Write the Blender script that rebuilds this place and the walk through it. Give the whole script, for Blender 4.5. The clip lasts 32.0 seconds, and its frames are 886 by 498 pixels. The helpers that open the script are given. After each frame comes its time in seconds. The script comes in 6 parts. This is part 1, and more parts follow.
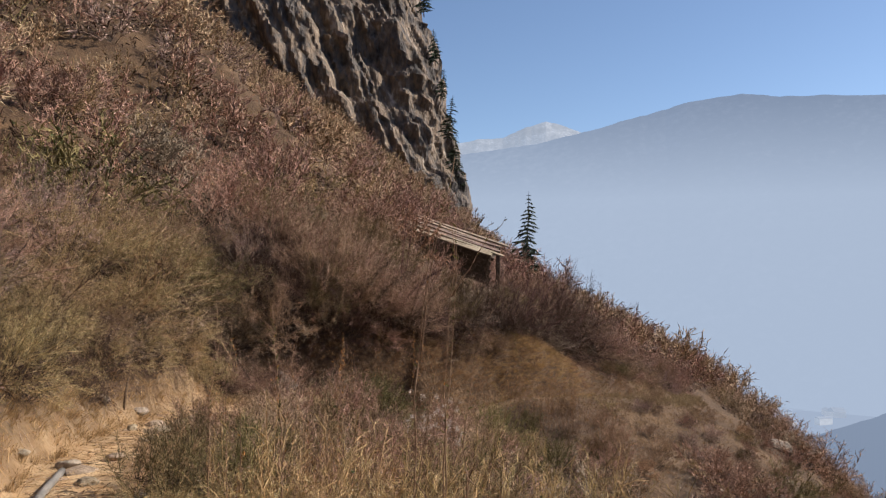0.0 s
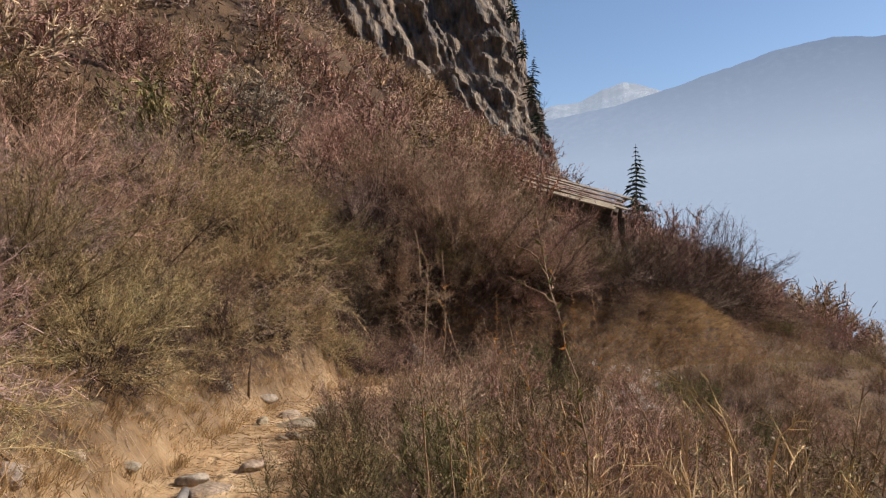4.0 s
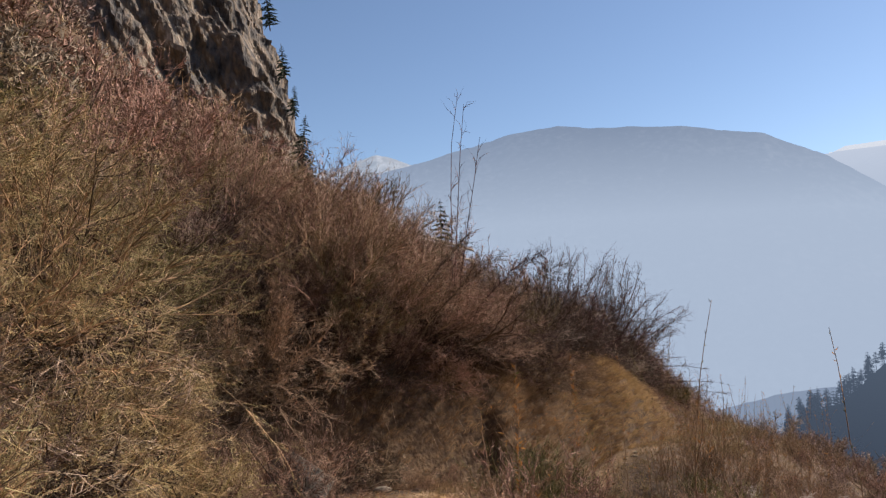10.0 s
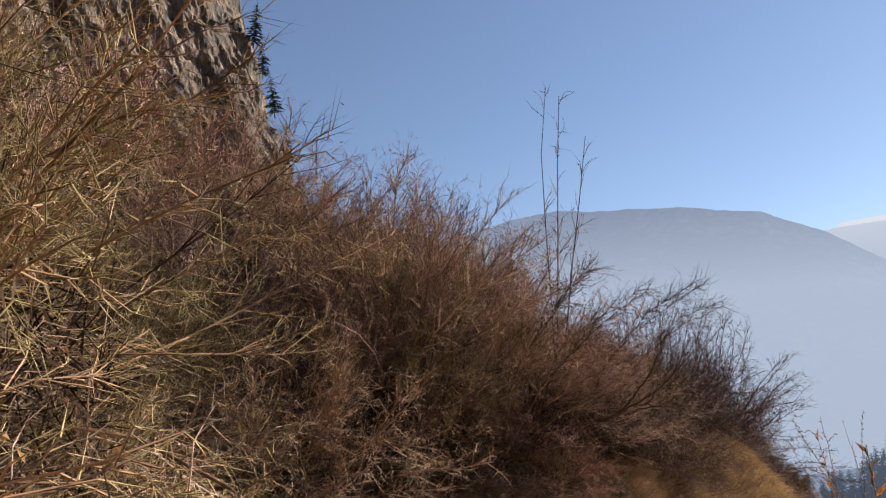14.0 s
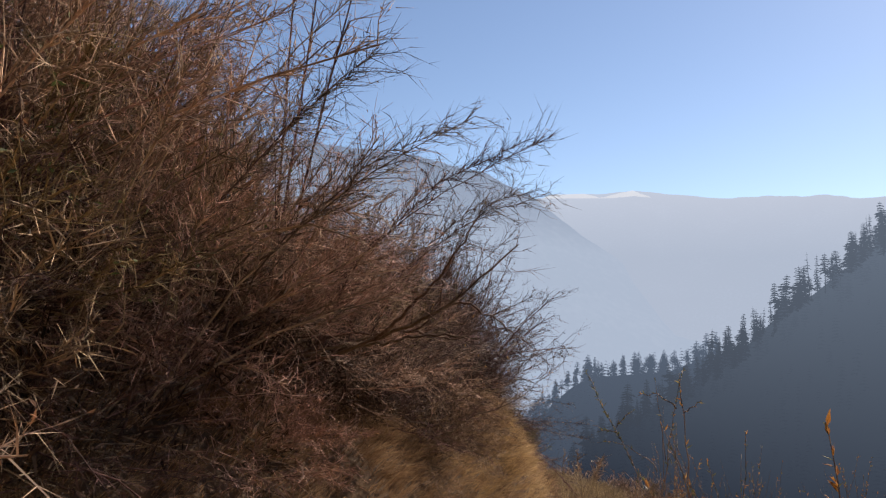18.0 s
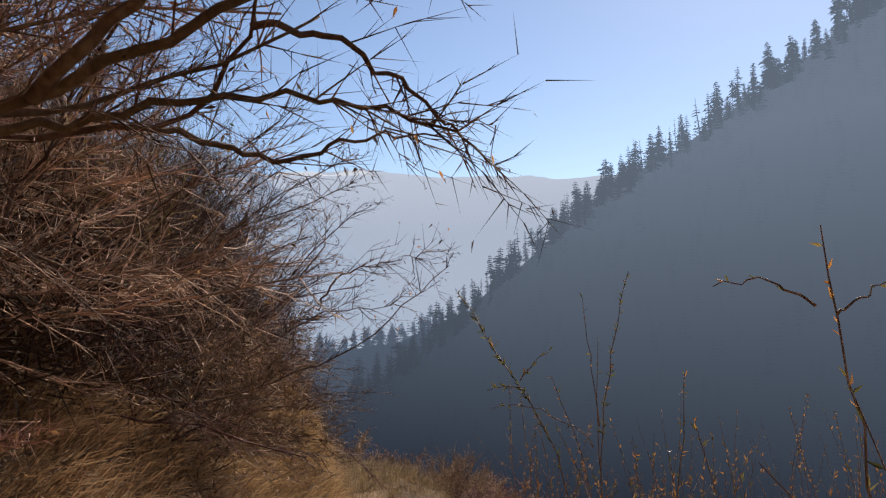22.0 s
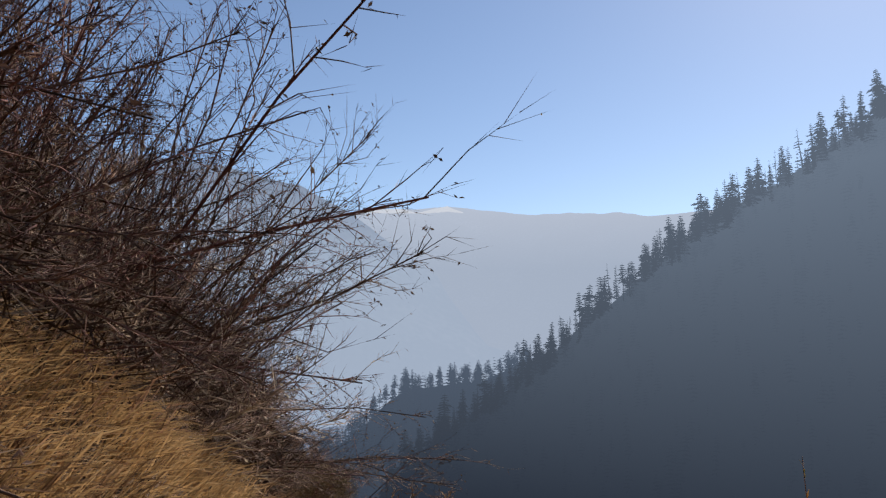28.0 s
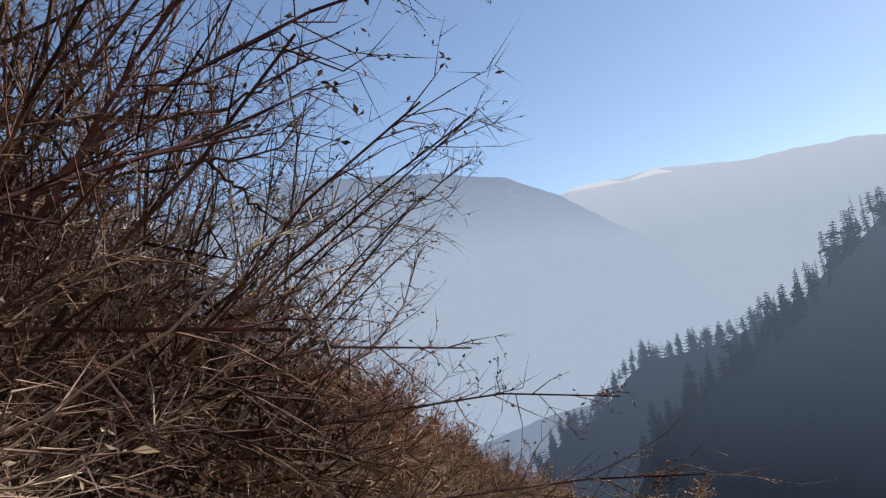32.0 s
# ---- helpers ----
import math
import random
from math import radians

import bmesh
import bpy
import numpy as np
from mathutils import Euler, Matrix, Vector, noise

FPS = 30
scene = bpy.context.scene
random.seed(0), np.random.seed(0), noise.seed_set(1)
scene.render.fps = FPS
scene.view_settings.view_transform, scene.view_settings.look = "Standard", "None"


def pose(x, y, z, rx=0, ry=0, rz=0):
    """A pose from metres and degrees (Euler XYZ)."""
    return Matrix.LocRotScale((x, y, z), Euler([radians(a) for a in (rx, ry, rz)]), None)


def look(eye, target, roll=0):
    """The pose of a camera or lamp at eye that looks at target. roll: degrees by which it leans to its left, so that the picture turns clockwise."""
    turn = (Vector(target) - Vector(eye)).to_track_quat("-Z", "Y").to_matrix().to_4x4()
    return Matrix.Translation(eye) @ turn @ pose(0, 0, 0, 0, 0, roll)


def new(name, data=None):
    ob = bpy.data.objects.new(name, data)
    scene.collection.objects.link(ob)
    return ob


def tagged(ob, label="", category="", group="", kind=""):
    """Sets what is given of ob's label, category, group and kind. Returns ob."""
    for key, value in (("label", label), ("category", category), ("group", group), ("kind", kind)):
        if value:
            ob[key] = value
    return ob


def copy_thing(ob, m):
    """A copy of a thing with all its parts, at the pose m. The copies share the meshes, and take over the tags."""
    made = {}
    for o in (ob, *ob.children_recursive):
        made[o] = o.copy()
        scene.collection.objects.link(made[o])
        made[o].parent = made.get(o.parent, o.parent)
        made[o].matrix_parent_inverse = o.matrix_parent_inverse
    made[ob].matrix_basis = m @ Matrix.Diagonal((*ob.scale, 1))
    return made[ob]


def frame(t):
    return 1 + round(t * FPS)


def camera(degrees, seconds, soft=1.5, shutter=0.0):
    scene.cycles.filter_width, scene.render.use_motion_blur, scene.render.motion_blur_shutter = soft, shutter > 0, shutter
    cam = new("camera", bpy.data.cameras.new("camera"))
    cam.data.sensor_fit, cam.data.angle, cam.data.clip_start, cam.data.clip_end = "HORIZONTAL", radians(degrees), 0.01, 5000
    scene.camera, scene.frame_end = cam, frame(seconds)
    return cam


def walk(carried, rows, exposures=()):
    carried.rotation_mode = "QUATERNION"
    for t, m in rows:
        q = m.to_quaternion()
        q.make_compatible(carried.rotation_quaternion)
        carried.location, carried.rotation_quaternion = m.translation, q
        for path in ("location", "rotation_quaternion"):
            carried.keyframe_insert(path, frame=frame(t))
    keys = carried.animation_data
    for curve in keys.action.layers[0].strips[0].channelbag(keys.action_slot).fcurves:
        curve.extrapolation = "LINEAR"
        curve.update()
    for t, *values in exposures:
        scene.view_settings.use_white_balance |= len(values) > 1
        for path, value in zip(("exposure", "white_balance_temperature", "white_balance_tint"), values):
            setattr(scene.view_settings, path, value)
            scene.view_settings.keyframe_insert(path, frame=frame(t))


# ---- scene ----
# ---- camera ----
# seconds, x, y, z, heading, tilt, lean
STEPS = [
    (0, 0.000, 0.000, 1.500, 0.00, 2.90, 1.41),
    (0.5, -0.078, 0.292, 1.494, 2.97, 2.69, 1.57),
    (1, -0.186, 0.572, 1.466, 6.41, 2.60, 1.46),
    (1.5, -0.323, 0.836, 1.423, 9.81, 2.47, 1.10),
    (2, -0.505, 1.080, 1.370, 12.20, 2.22, 0.49),
    (2.5, -0.699, 1.334, 1.314, 13.26, 1.81, -0.04),
    (3, -0.903, 1.609, 1.256, 11.56, 1.37, -0.65),
    (3.5, -1.091, 1.917, 1.207, 7.70, 0.75, -1.87),
    (5.5, -1.398, 3.568, 1.188, 4.43, 1.46, -0.68),
    (6, -1.582, 3.950, 1.149, 3.97, 1.47, -0.29),
    (6.5, -1.804, 4.315, 1.138, 4.10, 1.45, -0.37),
    (7, -2.040, 4.660, 1.168, 4.75, 1.66, -0.80),
    (7.5, -2.300, 5.019, 1.140, 4.48, 1.80, -1.00),
    (8, -2.611, 5.386, 1.063, 2.63, 1.99, -1.27),
    (8.5, -2.828, 5.779, 1.069, -1.02, 2.88, -1.39),
    (9, -2.957, 6.184, 1.105, -5.51, 3.94, -1.32),
    (9.5, -3.119, 6.607, 1.103, -9.49, 4.94, -1.78),
    (10, -3.248, 7.037, 1.072, -12.46, 5.33, -2.24),
    (10.5, -3.284, 7.432, 1.091, -14.64, 5.43, -2.07),
    (11, -3.325, 7.824, 1.122, -15.58, 5.01, -1.81),
    (11.5, -3.327, 8.207, 1.118, -16.24, 4.71, -0.33),
    (12, -3.387, 8.529, 1.093, -16.04, 5.13, 0.49),
    (12.5, -3.459, 8.835, 1.065, -15.43, 6.26, 0.01),
    (13, -3.446, 9.200, 1.024, -14.52, 7.63, -0.38),
    (13.5, -3.501, 9.595, 0.993, -13.31, 9.69, -1.68),
    (14, -3.551, 9.985, 0.946, -12.59, 11.92, -3.88),
    (14.5, -3.542, 10.425, 0.938, -11.54, 11.34, -5.10),
    (15, -3.509, 10.879, 0.998, -18.95, 6.22, 0.68),
    (15.5, -3.446, 11.327, 1.140, -22.70, 4.12, 3.08),
    (17.5, -2.477, 12.488, 0.898, -31.24, 7.25, -0.98),
    (18, -2.489, 12.834, 0.866, -32.90, 6.29, 1.51),
    (18.5, -2.466, 13.181, 0.804, -34.95, 5.10, 2.39),
    (19, -2.413, 13.540, 0.777, -37.62, 4.80, 1.89),
    (19.5, -2.345, 13.890, 0.750, -40.65, 5.00, 1.19),
    (20, -2.092, 14.142, 0.699, -39.41, 4.86, -0.61),
    (20.5, -1.842, 14.365, 0.664, -46.46, 4.16, 0.19),
    (21, -1.641, 14.633, 0.652, -48.44, 4.66, -0.36),
    (21.5, -1.399, 14.878, 0.608, -49.80, 4.38, -1.17),
    (22, -1.183, 15.137, 0.518, -53.25, 4.65, -1.29),
    (22.5, -0.936, 15.365, 0.432, -55.98, 4.38, -1.57),
    (23, -0.670, 15.573, 0.352, -58.57, 4.00, -0.80),
    (23.5, -0.417, 15.789, 0.303, -60.15, 3.84, -0.79),
    (24, -0.163, 15.991, 0.269, -60.20, 4.29, 0.18),
    (24.5, 0.099, 16.157, 0.224, -58.88, 5.42, 0.04),
    (25, 0.335, 16.344, 0.175, -54.64, 7.63, 0.55),
    (25.5, 0.567, 16.523, 0.138, -50.53, 11.38, 0.34),
    (26, 0.754, 16.749, 0.112, -51.08, 11.01, 1.79),
    (26.5, 0.983, 16.965, 0.121, -47.96, 7.14, -0.20),
    (28.5, 1.986, 17.956, 0.317, -45.47, 7.90, 0.00),
    (29, 2.272, 18.091, 0.234, -41.04, 6.35, 0.00),
    (29.5, 2.542, 18.270, 0.179, -41.66, 5.97, 0.70),
    (30, 2.792, 18.478, 0.145, -40.22, 7.47, 0.80),
    (30.5, 3.017, 18.697, 0.127, -36.05, 7.41, 0.20),
    (31, 3.214, 18.910, 0.118, -36.24, 6.83, -1.80),
    (31.5, 3.377, 19.101, 0.110, -34.63, 7.09, -4.90),
    (32, 3.503, 19.251, 0.098, -30.48, 7.53, -8.40),
]
cam = camera(60.63, 32.0, soft=1.3)
walk(cam, [(t, pose(x, y, z, 90 + tilt, 0, turn) @ pose(0, 0, 0, 0, 0, lean)) for t, x, y, z, turn, tilt, lean in STEPS],
     [(0, 0.46, 6550, 12), (9, 0.44, 6600, 12), (14, 0.5, 6850, 14), (16.5, 0.48, 6850, 14), (21, 0.38, 6850, 14), (24, 0.3, 6700, 12), (26, 0.22, 6700, 12), (29, 0.3, 6700, 12), (31, 0.4, 6700, 12), (32, 0.4, 6700, 12)])


# ---- light ----
SUN_AZ, SUN_EL = -80.0, 36.0      # degrees, from +y to the left, and up
toward = Vector((-math.sin(radians(SUN_AZ)) * math.cos(radians(SUN_EL)), math.cos(radians(SUN_AZ)) * math.cos(radians(SUN_EL)), math.sin(radians(SUN_EL))))
sun = new("sun", bpy.data.lights.new("sun", "SUN"))
sun.data.energy, sun.data.angle, sun.data.color = 5.0, radians(0.6), (1.0, 0.91, 0.78)
sun.matrix_world = look(toward * 50, (0, 0, 0))
world = bpy.data.worlds.new("sky")
scene.world = world
world.use_nodes = True
wn = world.node_tree.nodes
sky = wn.new("ShaderNodeTexSky")
sky.sky_type, sky.sun_disc = "NISHITA", False
sky.sun_elevation, sky.sun_rotation = radians(SUN_EL), radians(-SUN_AZ)
sky.altitude, sky.air_density, sky.dust_density, sky.ozone_density = 1500, 1.0, 0.5, 1.8
world.node_tree.links.new(sky.outputs[0], wn["Background"].inputs[0])
wn["Background"].inputs[1].default_value = 0.106


# ---- materials ----
def material(name, colours, scale=4.0, detail_scale=40.0, rough=0.9, bump=0.3, random_hue=0.0, coord="Object", bump_size=0.02, translucent=0.0, island=0.0):
    """A rough natural surface: a ramp of colours over coarse noise, broken by fine noise, with relief."""
    m = bpy.data.materials.new(name)
    m.use_nodes = True
    n, l = m.node_tree.nodes, m.node_tree.links
    b = n["Principled BSDF"]
    b.inputs["Roughness"].default_value = rough
    b.inputs["Specular IOR Level"].default_value = 0.25
    tc = n.new("ShaderNodeTexCoord")
    a = n.new("ShaderNodeTexNoise")
    a.inputs["Scale"].default_value, a.inputs["Detail"].default_value = scale, 5
    c = n.new("ShaderNodeTexNoise")
    c.inputs["Scale"].default_value, c.inputs["Detail"].default_value = detail_scale, 6
    for q in (a, c):
        l.new(tc.outputs[coord], q.inputs["Vector"])
    mix = n.new("ShaderNodeMath")
    mix.operation = "MULTIPLY_ADD"
    mix.inputs[1].default_value, mix.inputs[2].default_value = 0.55, 0.0
    l.new(c.outputs[0], mix.inputs[0])
    add = n.new("ShaderNodeMath")
    add.operation = "MULTIPLY_ADD"
    add.inputs[1].default_value = 0.45
    l.new(a.outputs[0], add.inputs[0])
    l.new(mix.outputs[0], add.inputs[2])
    ramp = n.new("ShaderNodeValToRGB")
    e = ramp.color_ramp.elements
    while len(e) < len(colours):
        e.new(0.5)
    for i, col in enumerate(colours):
        e[i].position = 0.32 + 0.36 * i / max(1, len(colours) - 1)
        e[i].color = (*col, 1)
    l.new(add.outputs[0], ramp.inputs[0])
    out = ramp.outputs[0]
    if random_hue:
        info = n.new("ShaderNodeObjectInfo")
        hsv = n.new("ShaderNodeHueSaturation")
        for sock, lo, hi, node in (("Hue", 0.5 - random_hue * 0.05, 0.5 + random_hue * 0.04, None), ("Value", 1 - 0.35 * random_hue, 1 + 0.35 * random_hue, None)):
            mr = n.new("ShaderNodeMapRange")
            mr.inputs[3].default_value, mr.inputs[4].default_value = lo, hi
            if sock == "Hue":
                l.new(info.outputs["Random"], mr.inputs[0])
            else:
                fr = n.new("ShaderNodeMath")
                fr.operation = "MULTIPLY"
                fr.inputs[1].default_value = 7.31
                f2 = n.new("ShaderNodeMath")
                f2.operation = "FRACT"
                l.new(info.outputs["Random"], fr.inputs[0])
                l.new(fr.outputs[0], f2.inputs[0])
                l.new(f2.outputs[0], mr.inputs[0])
            l.new(mr.outputs[0], hsv.inputs[sock])
        l.new(out, hsv.inputs["Color"])
        out = hsv.outputs[0]
    if island:
        geo = n.new("ShaderNodeNewGeometry")
        mr = n.new("ShaderNodeMapRange")
        mr.inputs[3].default_value, mr.inputs[4].default_value = 1 - island, 1 + island
        l.new(geo.outputs["Random Per Island"], mr.inputs[0])
        hs = n.new("ShaderNodeHueSaturation")
        l.new(mr.outputs[0], hs.inputs["Value"])
        l.new(out, hs.inputs["Color"])
        out = hs.outputs[0]
    l.new(out, b.inputs["Base Color"])
    if bump:
        bp = n.new("ShaderNodeBump")
        bp.inputs["Strength"].default_value, bp.inputs["Distance"].default_value = bump, bump_size
        l.new(c.outputs[0], bp.inputs["Height"])
        l.new(bp.outputs[0], b.inputs["Normal"])
    if translucent:
        t = n.new("ShaderNodeBsdfTranslucent")
        l.new(out, t.inputs[0])
        ms = n.new("ShaderNodeMixShader")
        ms.inputs[0].default_value = translucent
        l.new(b.outputs[0], ms.inputs[1])
        l.new(t.outputs[0], ms.inputs[2])
        l.new(ms.outputs[0], n["Material Output"].inputs[0])
    return m


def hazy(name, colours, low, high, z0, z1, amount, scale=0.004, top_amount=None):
    """Distant dull surface with the air's haze painted on as emission, graded by height."""
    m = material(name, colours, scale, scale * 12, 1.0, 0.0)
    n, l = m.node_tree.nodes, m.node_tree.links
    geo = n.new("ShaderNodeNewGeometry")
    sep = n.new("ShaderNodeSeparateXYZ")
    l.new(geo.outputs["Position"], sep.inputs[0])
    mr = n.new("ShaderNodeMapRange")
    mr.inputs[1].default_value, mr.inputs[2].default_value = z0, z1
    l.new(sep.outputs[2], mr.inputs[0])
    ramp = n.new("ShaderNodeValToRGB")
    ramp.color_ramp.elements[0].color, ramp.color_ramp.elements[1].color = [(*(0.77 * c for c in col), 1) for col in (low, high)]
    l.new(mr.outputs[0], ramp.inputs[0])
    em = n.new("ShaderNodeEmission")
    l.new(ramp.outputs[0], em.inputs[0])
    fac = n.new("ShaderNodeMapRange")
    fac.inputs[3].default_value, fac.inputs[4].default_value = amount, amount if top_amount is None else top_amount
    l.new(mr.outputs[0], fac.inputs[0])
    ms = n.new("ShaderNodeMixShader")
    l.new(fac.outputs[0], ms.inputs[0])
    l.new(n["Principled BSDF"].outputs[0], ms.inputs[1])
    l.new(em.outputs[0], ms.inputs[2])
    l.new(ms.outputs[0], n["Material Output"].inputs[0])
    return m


M_STEM = material("brown_bark", [(0.05, 0.03, 0.02), (0.12, 0.075, 0.05), (0.2, 0.14, 0.1)], 6, 60, 0.85, 0.3, 0.4)
M_TWIG_RED = material("red_brown_twigs", [(0.175, 0.11, 0.07), (0.375, 0.25, 0.17), (0.6, 0.44, 0.32)], 1.6, 14, 0.8, 0, 0.55, island=0.65)
M_TWIG_OLIVE = material("olive_twigs", [(0.10, 0.075, 0.035), (0.2, 0.15, 0.07), (0.3, 0.23, 0.11)], 1.6, 14, 0.8, 0, 0.9, island=0.65)
M_TWIG_STRAW = material("straw_twigs", [(0.2, 0.125, 0.06), (0.34, 0.235, 0.125), (0.48, 0.36, 0.21)], 1.6, 14, 0.8, 0, 0.7, island=0.65)
M_TWIG_GREY = material("grey_twigs", [(0.15, 0.105, 0.08), (0.34, 0.25, 0.195), (0.57, 0.455, 0.37)], 1.6, 14, 0.8, 0, 0.9, island=0.65)
M_TWIG_DARK = material("dark_twigs", [(0.045, 0.026, 0.02), (0.105, 0.062, 0.046), (0.25, 0.157, 0.118)], 1.6, 14, 0.8, 0, 0.7, island=0.65)
M_TWIG_BROWN = material("brown_twigs", [(0.125, 0.078, 0.052), (0.285, 0.187, 0.13), (0.51, 0.36, 0.265)], 1.6, 14, 0.8, 0, 0.6, island=0.65)
M_TWIG_PALE = material("pale_twigs", [(0.18, 0.12, 0.08), (0.4, 0.29, 0.2), (0.62, 0.5, 0.38)], 1.6, 14, 0.8, 0, 0.5, island=0.65)
M_TWIG_GOLD = material("golden_stalks", [(0.26, 0.17, 0.075), (0.45, 0.32, 0.155), (0.63, 0.49, 0.28)], 1.6, 14, 0.75, 0, 0.5, island=0.6)
# Base colour kept near black to put shade into the shrubs' insides.
M_SHADE_THATCH = material("dead_shade_thatch", [(0.028, 0.018, 0.012), (0.06, 0.038, 0.025), (0.12, 0.078, 0.05)], 2, 16, 0.9, 0, 0.4, island=0.5)
M_LEAF_DRY = material("dry_leaf", [(0.16, 0.08, 0.035), (0.3, 0.17, 0.08), (0.45, 0.3, 0.17)], 5, 30, 0.7, 0, 0.6, translucent=0.3, island=0.65)
M_LEAF_DARK = material("dark_bud", [(0.05, 0.03, 0.022), (0.11, 0.07, 0.05), (0.2, 0.14, 0.1)], 5, 30, 0.7, 0, 0.4, translucent=0.2, island=0.5)
M_LEAF_GREEN = material("green_leaf", [(0.05, 0.07, 0.02), (0.1, 0.12, 0.04), (0.17, 0.17, 0.07)], 5, 30, 0.6, 0, 0.6, translucent=0.3, island=0.65)
M_LEAF_PALE = material("pale_leaf", [(0.24, 0.19, 0.14), (0.4, 0.33, 0.26), (0.55, 0.48, 0.4)], 5, 30, 0.7, 0, 0.6, translucent=0.25, island=0.65)
M_GRASS = material("dry_grass", [(0.14, 0.088, 0.05), (0.27, 0.185, 0.105), (0.45, 0.335, 0.21)], 0.8, 9, 0.75, 0, 0.5, translucent=0.3, island=0.65)
M_ROCK = material("grey_rock", [(0.13, 0.105, 0.08), (0.26, 0.215, 0.165), (0.42, 0.36, 0.285)], 3, 28, 0.9, 0.7, 0.4)
M_PINE = material("pine_needles", [(0.012, 0.02, 0.012), (0.028, 0.042, 0.025), (0.05, 0.065, 0.035)], 1, 8, 0.9, 0, 0.5)


# ---- mesh helpers ----
def mesh_from(name, verts, faces, mat, smooth=False):
    """A mesh from arrays: verts (n, 3) and faces (m, 3 or 4)."""
    me = bpy.data.meshes.new(name)
    verts, faces = np.asarray(verts, np.float32), np.asarray(faces, np.int32)
    k = faces.shape[1]
    me.vertices.add(len(verts))
    me.vertices.foreach_set("co", verts.ravel())
    me.loops.add(faces.size)
    me.loops.foreach_set("vertex_index", faces.ravel())
    me.polygons.add(len(faces))
    me.polygons.foreach_set("loop_start", np.arange(0, faces.size, k, dtype=np.int32))
    me.polygons.foreach_set("use_smooth", np.full(len(faces), smooth))
    me.update(calc_edges=True)
    me.validate()
    me.materials.append(mat)
    return me


def unit(v):
    return v / (np.linalg.norm(v, axis=-1, keepdims=True) + 1e-9)


def sided(p0, p1, r0, r1, sides=3):
    """Tapered sticks of a few sides between the rows of p0 and p1."""
    d = unit(p1 - p0)
    ref = np.where(np.abs(d[:, 2:3]) > 0.9, np.array([[1.0, 0, 0]]), np.array([[0, 0, 1.0]]))
    u = unit(np.cross(d, ref))
    v = np.cross(d, u)
    rings = []
    for p, r in ((p0, r0), (p1, r1)):
        r = np.broadcast_to(r, len(p))[:, None]
        for a in np.linspace(0, 2 * np.pi, sides, endpoint=False):
            rings.append(p + r * (math.cos(a) * u + math.sin(a) * v))
    verts = np.stack(rings, 1).reshape(-1, 3)
    base = np.arange(len(p0))[:, None] * 2 * sides
    faces = np.concatenate([base + np.array([[i, (i + 1) % sides, sides + (i + 1) % sides, sides + i]]) for i in range(sides)])
    return verts, faces


def spikes(p0, p1, r0):
    """Three-sided pointed twiglets."""
    d = p1 - p0
    d = d / (np.linalg.norm(d, axis=1, keepdims=True) + 1e-9)
    ref = np.where(np.abs(d[:, 2:3]) > 0.9, np.array([[1.0, 0, 0]]), np.array([[0, 0, 1.0]]))
    u = np.cross(d, ref)
    u /= np.linalg.norm(u, axis=1, keepdims=True) + 1e-9
    v = np.cross(d, u)
    r = np.broadcast_to(r0, len(p0))[:, None]
    verts = np.stack([p0 + r * u, p0 + r * (-0.5 * u + 0.87 * v), p0 + r * (-0.5 * u - 0.87 * v), p1], 1).reshape(-1, 3)
    base = np.arange(len(p0))[:, None] * 4
    faces = np.concatenate([base + np.array([[0, 1, 3]]), base + np.array([[1, 2, 3]]), base + np.array([[2, 0, 3]])])
    return verts, faces


def slivers(p0, p1, r0):
    """Fine twiglets too thin to show a section: one narrow face each."""
    d = unit(p1 - p0)
    k = np.arange(len(p0))[:, None]
    ref = np.concatenate([np.sin(k * 1.7), np.cos(k * 2.3), np.sin(k * 0.9 + 1)], 1)
    u = unit(np.cross(d, ref)) * np.broadcast_to(r0, len(p0))[:, None]
    return np.stack([p0 - u, p0 + u, p1], 1).reshape(-1, 3), np.arange(len(p0) * 3).reshape(-1, 3)


def leaflets(p, rng, size):
    """Small leaves, each folded along its middle."""
    n = len(p)
    d = rng.normal(size=(n, 3))
    d[:, 2] *= 0.6
    d /= np.linalg.norm(d, axis=1, keepdims=True)
    s = np.cross(d, rng.normal(size=(n, 3)))
    s /= np.linalg.norm(s, axis=1, keepdims=True) + 1e-9
    up = np.cross(d, s)
    L = (size * rng.uniform(0.6, 1.4, n))[:, None]
    verts = np.stack([p, p + d * L * 0.5 + s * L * 0.22 + up * L * 0.1, p + d * L, p + d * L * 0.5 - s * L * 0.22 + up * L * 0.1], 1).reshape(-1, 3)
    base = np.arange(n)[:, None] * 4
    faces = np.concatenate([base + np.array([[0, 1, 2]]), base + np.array([[0, 2, 3]])])
    return verts, faces


def part(name, mesh, parent, label=""):
    ob = new(name, mesh)
    ob.parent = parent
    if label:
        ob["label"] = label
    return ob


